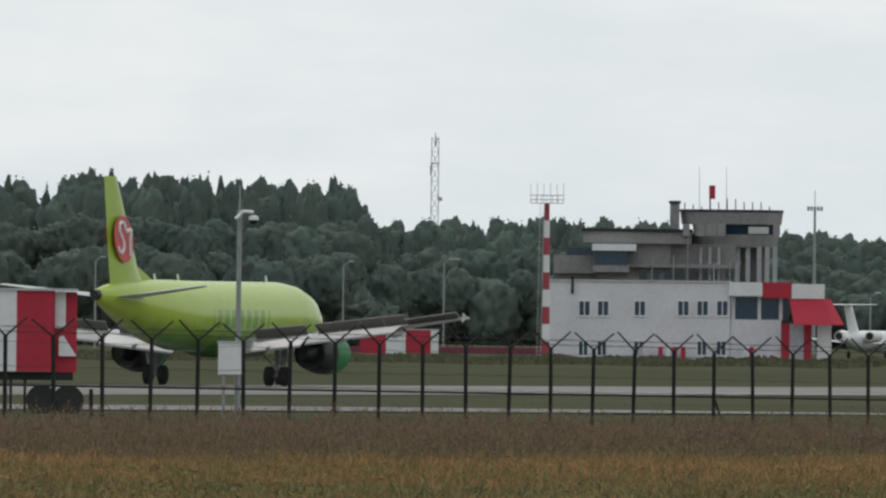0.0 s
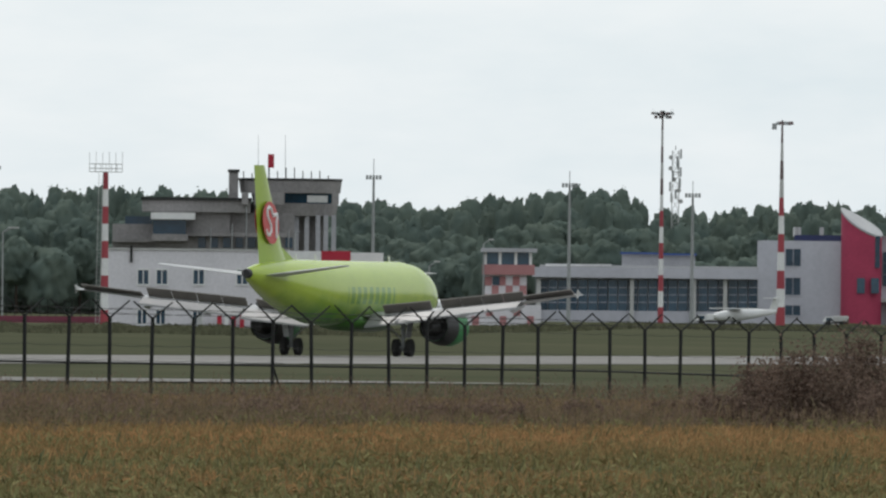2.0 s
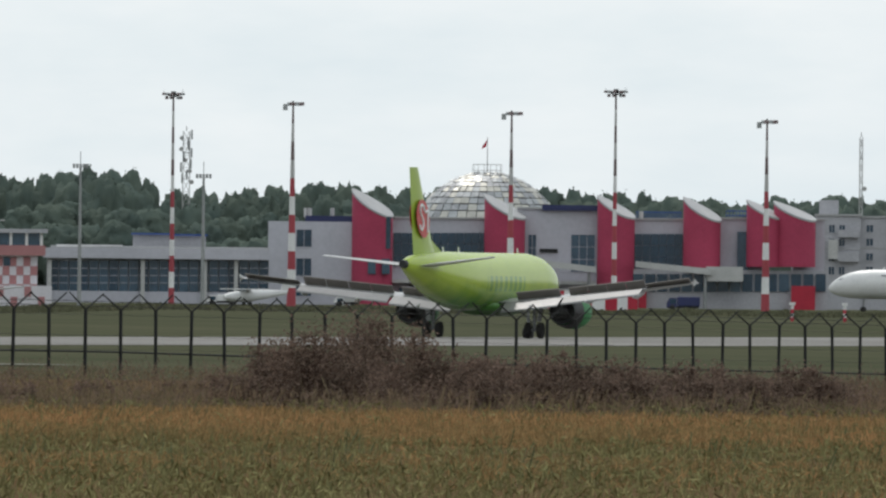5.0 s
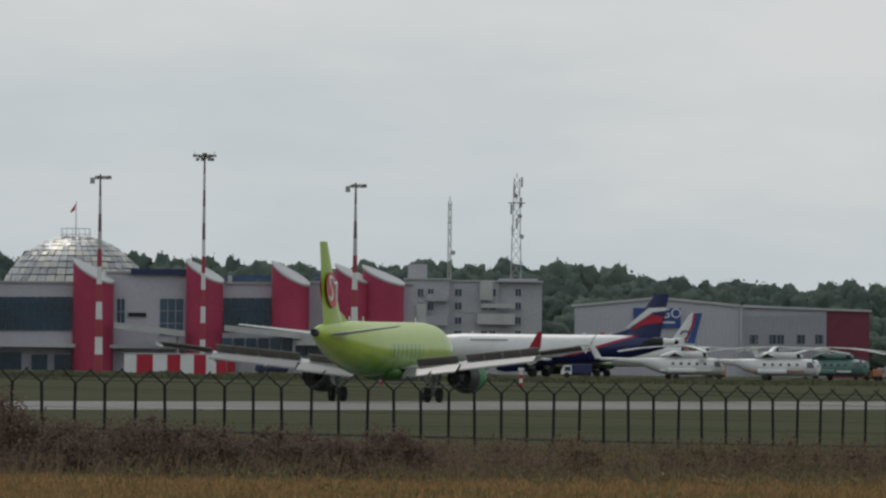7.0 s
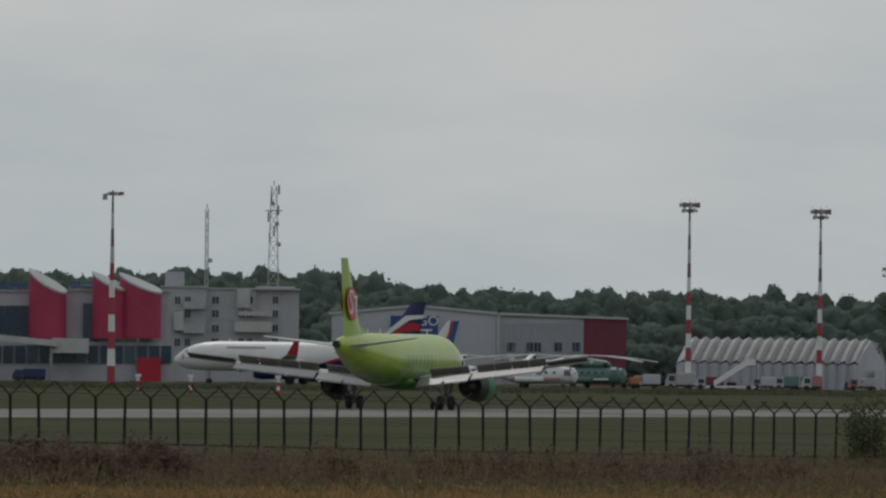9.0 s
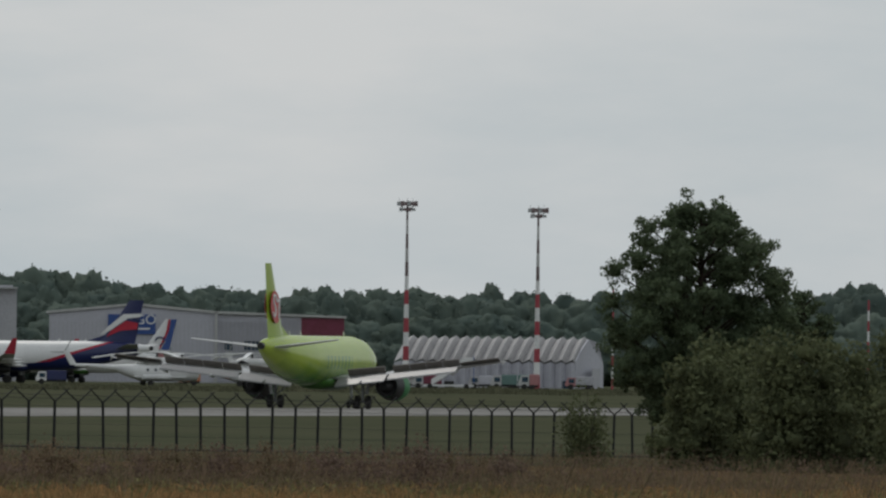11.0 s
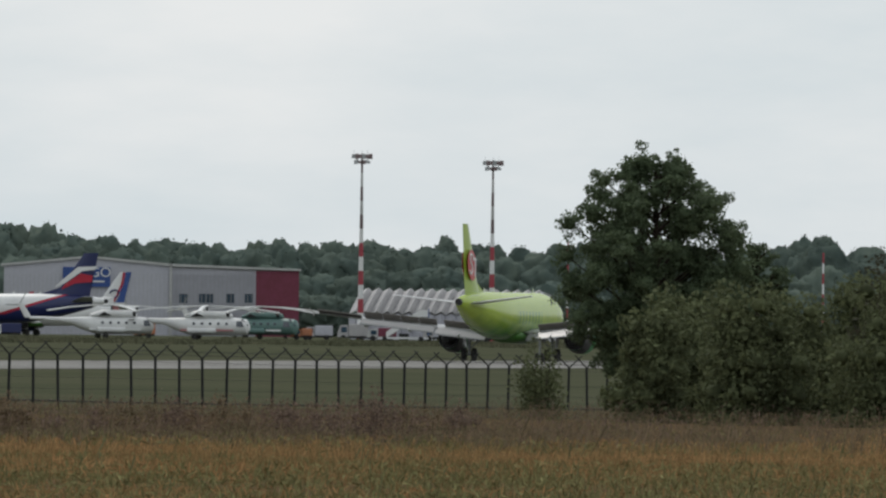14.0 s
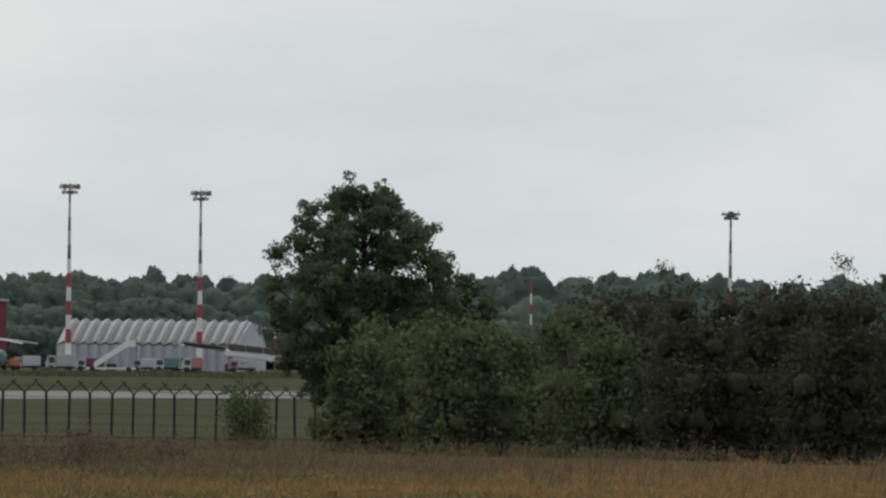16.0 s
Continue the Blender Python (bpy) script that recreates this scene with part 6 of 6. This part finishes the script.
def crown(p, h, r, cone, shape, base, rng, full):
    """One tree's crown, its top at height h, r metres in radius; it hangs low at the wood's edge."""
    turn = rng.uniform(0, 2 * math.pi)
    x, y, z = base[:, 0], base[:, 1], base[:, 2]
    rad = np.clip((1 - z) / 2, 0, 1) ** 0.75 * 1.5 if cone else np.ones(len(z))
    side = np.sqrt(np.clip(1 - z * z, 0, 1)) if cone else None
    flat = np.sqrt(x * x + y * y) + 1e-6
    q = r * shape * (rad * side / flat if cone else rad)
    up = np.sign(z) * np.abs(z) ** 0.85
    deep = h if full else min(h, (4.2 if cone else 2.7) * r)
    zz = 0.3 + h - deep * 0.5 * (1 - up * (0.55 + 0.45 * shape))
    return np.stack((p.x + q * (x * math.cos(turn) - y * math.sin(turn)), p.y + q * (x * math.sin(turn) + y * math.cos(turn)), zz), 1)


def sprays(c, n, size, rng):
    """Loose leaf sprays lying on a crown."""
    o = c[rng.integers(0, len(c), n)]
    m = c.mean(0)
    v = o - m; v /= np.linalg.norm(v, axis=1)[:, None]
    f = v + rng.normal(size=(n, 3)) * 0.5
    t = np.cross(f, rng.normal(size=(n, 3))); t /= np.linalg.norm(t, axis=1)[:, None]
    w = np.cross(t, f); w /= np.linalg.norm(w, axis=1)[:, None]
    s = size * rng.uniform(0.5, 1.35, n)[:, None]
    o = o + v * rng.uniform(-0.05, 0.4, n)[:, None]
    return np.stack((o - t * s, o + w * s * 0.65, o + t * s, o - w * s * 0.65), 1).reshape(-1, 3)


def woods():
    rng = np.random.default_rng(7)
    base, tri, shapes = lumps()
    sb, sh = [p[0] for p in SKYLINE], [p[1] for p in SKYLINE]
    for name, lo, hi, step, size, per, wide in (("forest_edge", -320, 700, 30, 0.24, 240, 2.7), ("forest", 640, 2400, 37, 0.26, 240, 3.3), ("woodland", 2400, 5800, 41, 0.28, 240, 3.9)):
        bodies, loose, trunks = [], [], bmesh.new()
        for row in range(4):
            b = lo + rng.uniform(0, step)
            while b < hi:
                d = (2300 if wide < 3 else 2790) + 45 * row + rng.uniform(-20, 20)
                cone = rng.random() < (0.4 if wide < 3 else 0.05 if wide < 3.5 else 0.0)
                top = np.interp(b, sb, sh) + abs(rng.normal(0, 9)) + (112, 66, 22, 0)[row] * (1.15 if wide < 3 else 0.8) - (5 if wide < 3.5 else 8)
                p = sight(b, float(top), d)
                h = max(4.0, p.z - 0.3)
                c = crown(p, h, wide * rng.uniform(0.75, 1.3) * (1.2 if cone else 1.0), cone, shapes[int(rng.integers(0, 12))], base, rng, row > 1)
                bodies.append(c); loose.append(sprays(c, per, size, rng))
                tube(trunks, (p.x, p.y, 0.2), (p.x, p.y, h * 0.5), 0.3, 0.2, 5)
                b += step * rng.uniform(0.6, 1.5)
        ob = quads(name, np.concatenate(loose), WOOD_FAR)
        tagged(ob, "dense mixed forest edge behind the airfield", "forest", kind="stuff")
        me = bpy.data.meshes.new("crowns")
        k, n = len(bodies), len(base)
        me.from_pydata(np.concatenate(bodies).tolist(), [], (tri[None] + (np.arange(k) * n)[:, None, None]).reshape(-1, 3).tolist())
        me.polygons.foreach_set("use_smooth", [True] * len(me.polygons))
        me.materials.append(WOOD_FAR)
        inner = new("crowns", me); inner.parent = ob; tagged(inner, kind="stuff")
        tagged(part("trunks", trunks, BARK, ob), kind="stuff")


woods()


# ---------------------------------------------------------------- near tree and bushes
def tree(b, d, h_top, spread, seed, n, label):
    st = Site(b, d)
    rng = np.random.default_rng(seed); rnd = random.Random(seed)
    ob = thing("tree", st.m, label, "tree")
    H = st.h(h_top); W = spread * st.k
    bm = bmesh.new()
    tube(bm, (0, 0, -0.2), (0.05, 0, H * 0.35), 0.16, 0.12, 10); tube(bm, (0.05, 0, H * 0.35), (0.0, 0.05, H * 0.93), 0.12, 0.02, 8)
    part("trunk", bm, BARK, ob)
    cen, rad = [], []
    # crown outline: share of the full reach at each share of the height
    hs, rs = (0.2, 0.3, 0.42, 0.6, 0.74, 0.86, 0.94, 1.0), (0.45, 0.70, 0.82, 0.88, 0.80, 0.57, 0.38, 0.14)
    k = 120
    for i in range(k):
        u = 0.22 + 0.75 * ((i + rnd.random()) / k) ** 0.9
        a = i * 2.4 + rnd.uniform(-0.5, 0.5)
        full = W * float(np.interp(u, hs, rs)) * rnd.uniform(0.72, 1.08)
        r = W * rnd.uniform(0.085, 0.15) * (0.75 if u > 0.85 else 1.0)
        reach = max(0.0, full - r) * (1.0 if i % 3 else rnd.uniform(0.4, 0.8))
        tip = Vector((reach * math.cos(a) - 0.05 * W * (1 - u), reach * math.sin(a), H * u - r * 0.4))
        z0 = max(H * 0.16, tip.z - reach * 0.75)
        bm = bmesh.new(); tube(bm, (0, 0, z0), tip, 0.04, 0.012, 6); part("limb", bm, BARK, ob)
        cen.append(tuple(tip)); rad.append(r)
        for j in range(5):
            # sprigs round each clump
            o = Vector((rnd.gauss(0, 1), rnd.gauss(0, 1), rnd.gauss(0, 0.8))).normalized() * r * rnd.uniform(0.7, 1.25)
            cen.append(tuple(tip + o)); rad.append(r * rnd.uniform(0.28, 0.55))
        q = Vector((0, 0, z0)).lerp(tip, 0.6)
        cen.append(tuple(q)); rad.append(r * 0.8)
    quads("crown", leaves(n, cen, rad, 0.046, rng, 0.85, 0.5, 0.8), LEAF, ob)
    big = [i for i, r in enumerate(rad) if r > W * 0.07]
    cores("inner_crown", [cen[i] for i in big], [rad[i] * 0.5 for i in big], LEAF, ob, rng, 0.8, True)


tree(4722, 432, 472, 95, 13, 16000, "low spreading dark-green tree behind the hedge")
tree(4542, 425, 310, 222, 11, 80000, "dense dark-green broadleaf tree at the field edge")
tree(5555, 395, 388, 120, 12, 18000, "young dark-green tree rising from the hedge")


def bush(name, b, d, h_top, spread, depth, seed, n, material, label, size=0.06, lump=26, group="", lobe=(0.09, 0.17), shell=0.2, outward=0.9, filled=0.0):
    """A shrub of many small lobes with leaves and stems, its outline uneven."""
    st = Site(b, d)
    rng = np.random.default_rng(seed); rnd = random.Random(seed)
    ob = thing(name, st.m, label, "bush", group)
    H, W = max(0.3, st.h(h_top) * 1.1), spread * st.k * 1.08
    cen, rad = [], []
    bm = bmesh.new()
    for i in range(lump):
        a, q = rnd.uniform(0, 2 * math.pi), math.sqrt(rnd.random())
        x, y = W * q * math.cos(a), depth * q * math.sin(a)
        top = H * (1 - 0.55 * q ** 2.4) * rnd.uniform(0.72, 1.02)
        for z in np.arange(0.08, max(top, 0.1), max(0.22, H * (0.2 if filled else 0.13))):
            r = H * rnd.uniform(*lobe)
            cen.append((x + rnd.uniform(-.1, .1) * H, y, z)); rad.append(r)
        tube(bm, (x * 0.7, y * 0.7, -0.1), (x, y, top * (1.0 if size > 0.04 else 0.85)), 0.018 if size > 0.04 else 0.008, 0.006 if size > 0.04 else 0.003, 4)
    tagged(part("stem", bm, BARK, ob), kind="stuff")
    quads("foliage", leaves(n, cen, rad, size, rng, 1.0, shell, outward), material, ob)
    if filled:
        cores("inner_foliage", cen, [r * filled for r in rad], material, ob, rng, 1.0, True)


GRP = "bushes of the hedge"
for i, (b, top, w) in enumerate(((4535, 622, 46), (4585, 584, 60), (4650, 598, 60), (4720, 578, 75), (4800, 592, 70), (4870, 568, 70), (4940, 548, 75), (5005, 530, 80), (5085, 540, 75), (5150, 524, 80), (5230, 536, 80),
                                 (5310, 522, 85), (5390, 530, 80), (5470, 514, 90), (5550, 500, 85), (5640, 508, 90), (5730, 516, 90))):
    bush("hedge_bush", b, 414 + 6 * (i % 3) - i * 2.7, top - 10, w, 1.5, 40 + i, 10500, LEAFB if b < 5000 else LEAFC, "dark unclipped hedge bush with dense small leaves", 0.072, 19, GRP, (0.09, 0.2), 0.6, 0.75, 0.34)
for i, (b, top) in enumerate(((5085, 478), (5250, 490), (5390, 470))):
    bush("hedge_sapling", b, 399, top, 22, 0.4, 70 + i, 5000, LEAF, "slim sapling standing out of the hedge", 0.045, 7, "saplings in the hedge", (0.05, 0.09))
bush("small_bush", 4342, 520, 655, 42, 0.7, 81, 3500, LEAFB, "small upright bush before the fence", 0.06, 14)
for i, (b, top, w, d) in enumerate(((2130, 700, 90, 276), (2225, 668, 105, 272), (2310, 672, 95, 276), (2400, 702, 95, 270), (2490, 732, 90, 262), (2570, 728, 95, 258), (2650, 726, 100, 256), (2740, 738, 90, 260), (2860, 746, 95, 268), (2960, 746, 95, 275), (3080, 750, 100, 280))):
    bush("dry_shrub", b, d, top, w, 0.9, 90 + i, 15000, SHRUB, "bare brown shrub in the rough grass", 0.03, 34, "dry shrubs in the field", (0.17, 0.32), 0.0, 0.5)


rnd = random.Random(17)
for i, b in enumerate((*range(-120, 2060, 140), *range(2700, 4320, 90))):
    bush("dry_shrub", b + rnd.uniform(-25, 25), 262 + rnd.uniform(0, 75), (766 if b < 2100 else 760) + rnd.uniform(-8, 14), rnd.uniform(55, 95), 0.8, 120 + i, 2600, SHRUB if rnd.random() < 0.7 else WEED,
         "low brown weed clump in the rough grass", 0.03, 16, "low weed clumps in the field", (0.25, 0.45), 0.0, 0.4)


# ---------------------------------------------------------------- rough grass and weeds
def blades(name, n, d0, d1, power, height, width, material, label, seed, b0=-150, b1=5850, per=5, gate=None):
    """Tufts of upright blades over the field, closer together near the eye."""
    rng = np.random.default_rng(seed)
    u = rng.random(n)
    d = (d0 ** -power + u * (d1 ** -power - d0 ** -power)) ** (-1 / power)
    b = rng.uniform(b0, b1, n)
    a = BASE - b / STEPS
    x, y = d * np.cos(a), d * np.sin(a)
    z = np.array([rise(p, q) for p, q in zip(x, y)])
    big = np.array([noise.noise((p * 0.11, q * 0.11, seed)) for p, q in zip(x, y)])
    keep = (y < 156.0) & (big > (-9 if gate is None else gate))
    x, y, z, big = x[keep], y[keep], z[keep], big[keep]
    m = len(x)
    h = height * (0.75 + 0.5 * np.clip(big + 0.4, 0, 1))
    X, Y, Z, Hh = (np.repeat(q, per) for q in (x, y, z, h))
    t = m * per
    X = X + rng.normal(0, height * 0.22, t); Y = Y + rng.normal(0, height * 0.22, t)
    Hh = Hh * rng.uniform(0.45, 1.25, t)
    lx, ly = rng.normal(0, 0.28, t) * Hh, rng.normal(0, 0.28, t) * Hh
    w = width * rng.uniform(0.6, 1.4, t)
    ang = rng.uniform(0, math.pi, t)
    wx, wy = w * np.cos(ang), w * np.sin(ang)
    p0 = np.stack((X - wx, Y - wy, Z - 0.05), 1); p1 = np.stack((X + wx, Y + wy, Z - 0.05), 1)
    p2 = np.stack((X + lx + wx * 0.5, Y + ly + wy * 0.5, Z + Hh), 1); p3 = np.stack((X + lx - wx * 0.5, Y + ly - wy * 0.5, Z + Hh * 0.94), 1)
    tagged(quads(name, np.stack((p0, p1, p2, p3), 1).reshape(-1, 4, 3).reshape(-1, 3), material), label, "grass", kind="stuff")


def meadow_edge(b):
    """How far out the golden meadow reaches before the brown weeds begin."""
    return np.interp(b, (300, 1000, 1700, 4300, 4700, 5300), (196, 216, 238, 248, 285, 380)) + 5 * np.sin(b * 0.013) + 3 * np.sin(b * 0.041)


def weeds(name, n, d0, d1, height, size, material, label, seed, gate=None, per=10, side=0):
    """Low tangled clumps of stalks and small leaves over the field."""
    rng = np.random.default_rng(seed)
    d = 1 / (1 / d0 + rng.random(n) * (1 / d1 - 1 / d0))
    b = rng.uniform(-150, 5850, n)
    a = BASE - b / STEPS
    x, y = d * np.cos(a), d * np.sin(a)
    big = np.array([noise.noise((p * 0.09, q * 0.09, seed)) for p, q in zip(x, y)])
    keep = (y < 156.0) & (big > (-9 if gate is None else gate)) & (side * (d - meadow_edge(b)) >= -rng.exponential(6, n) * abs(side))
    x, y, big = x[keep], y[keep], big[keep]
    h = height * (0.7 + 0.7 * np.clip(big + 0.35, 0, 1))
    z = np.array([rise(p, q) for p, q in zip(x, y)])
    cen = np.repeat(np.stack((x, y, z), 1), per, 0)
    t = len(cen)
    up = rng.random(t) ** 0.8 * np.repeat(h, per)
    q = cen + np.stack((rng.normal(0, height * 0.4, t), rng.normal(0, height * 0.4, t), up), 1)
    v = rng.normal(size=(t, 3)) * np.array((0.5, 0.5, 1.0)); v /= np.linalg.norm(v, axis=1)[:, None]
    w = np.cross(v, rng.normal(size=(t, 3))); w /= np.linalg.norm(w, axis=1)[:, None]
    s = size * rng.uniform(0.5, 1.5, t)[:, None]
    tagged(quads(name, np.stack((q - v * s, q + w * s * 0.15, q + v * s, q - w * s * 0.15), 1).reshape(-1, 3), material), label, "weeds", kind="stuff")


blades("dry_grass", 12000, 178, 246, 1.0, 0.16, 0.006, DRY, "golden dry meadow grass", 21, per=6)
weeds("dry_tussock", 15000, 168, 400, 0.2, 0.05, DRY, "low golden tussocks of dry grass", 26, per=12, side=-1)
weeds("green_tussock", 9000, 118, 192, 0.2, 0.042, MEADOW, "low green tussocks among the dry grass", 24, -0.35, per=12)
weeds("tan_tussock", 6000, 118, 190, 0.2, 0.042, DRY, "tan tussocks in the greener grass", 29, 0.0, per=12)
weeds("green_patches", 5000, 200, 520, 0.24, 0.05, MEADOW, "green patches among the brown weeds", 27, 0.15, per=12)
blades("green_stalks", 1400, 138, 240, 1.0, 0.24, 0.006, LEAFB, "taller green stalks standing in the meadow", 28, per=5, gate=0.1)
weeds("weed_field", 16000, 190, 640, 0.34, 0.055, WEED, "brown tangled weeds before the fence", 22, per=13, side=1)
weeds("dark_weeds", 9000, 195, 640, 0.5, 0.05, SHRUB, "darker clumps of dead brown weeds", 25, 0.05, per=13, side=1)
blades("weed_stalks", 4000, 215, 560, 1.0, 0.42, 0.006, WEED, "thin dry weed stalks", 23, per=4, gate=0.0)


def verge():
    """Unmown grass between the runway and the apron."""
    rng = np.random.default_rng(31)
    n = 26000
    b = rng.uniform(-200, 5600, n)
    d = rng.uniform(1500, 1760, n) + np.interp(b, (1500, 1900), (0, 480)) + 25 * np.sin(b * 0.02)
    a = BASE - b / STEPS
    x, y = d * np.cos(a), d * np.sin(a)
    z = np.array([rise(p, q) for p, q in zip(x, y)])
    keep = y > 380
    x, y, z, b = x[keep], y[keep], z[keep], b[keep]
    m = len(x)
    h = rng.uniform(0.2, 0.5, m) * (1 + 0.5 * np.sin(b * 0.05) * np.sin(b * 0.017))
    w = rng.uniform(0.15, 0.5, m); ang = rng.uniform(0, math.pi, m)
    wx, wy = w * np.cos(ang), w * np.sin(ang)
    pts = np.stack((np.stack((x - wx, y - wy, z - 0.05), 1), np.stack((x + wx, y + wy, z - 0.05), 1), np.stack((x + wx * 0.6, y + wy * 0.6, z + h), 1), np.stack((x - wx * 0.5, y - wy * 0.5, z + h * 0.8), 1)), 1)
    tagged(quads("verge_grass", pts.reshape(-1, 3), VERGE), "unmown grass between runway and apron", "grass", kind="stuff")


verge()


# ---------------------------------------------------------------- what moves
def motions():
    run = ((0.0, 941.4), (0.5, 969.0), (1.0, 995.6), (1.5, 1020.7), (2.0, 1045.0), (2.5, 1068.8), (3.0, 1092.6), (4.0, 1139.0), (5.0, 1183.5), (5.5, 1205.4), (6.0, 1225.9),
           (6.5, 1246.3), (7.0, 1265.8), (7.5, 1284.9), (8.0, 1303.9), (8.5, 1323.0), (9.0, 1341.6), (9.5, 1359.4), (10.0, 1375.9), (11.0, 1407.0), (12.3, 1444.3), (13.0, 1463.2),
           (14.0, 1491.9), (15.0, 1522.5), (16.0, 1551.0))
    walk(jet, [(t, pose(x, 365, 0.05 + rise(x, 365))) for t, x in run])


motions()
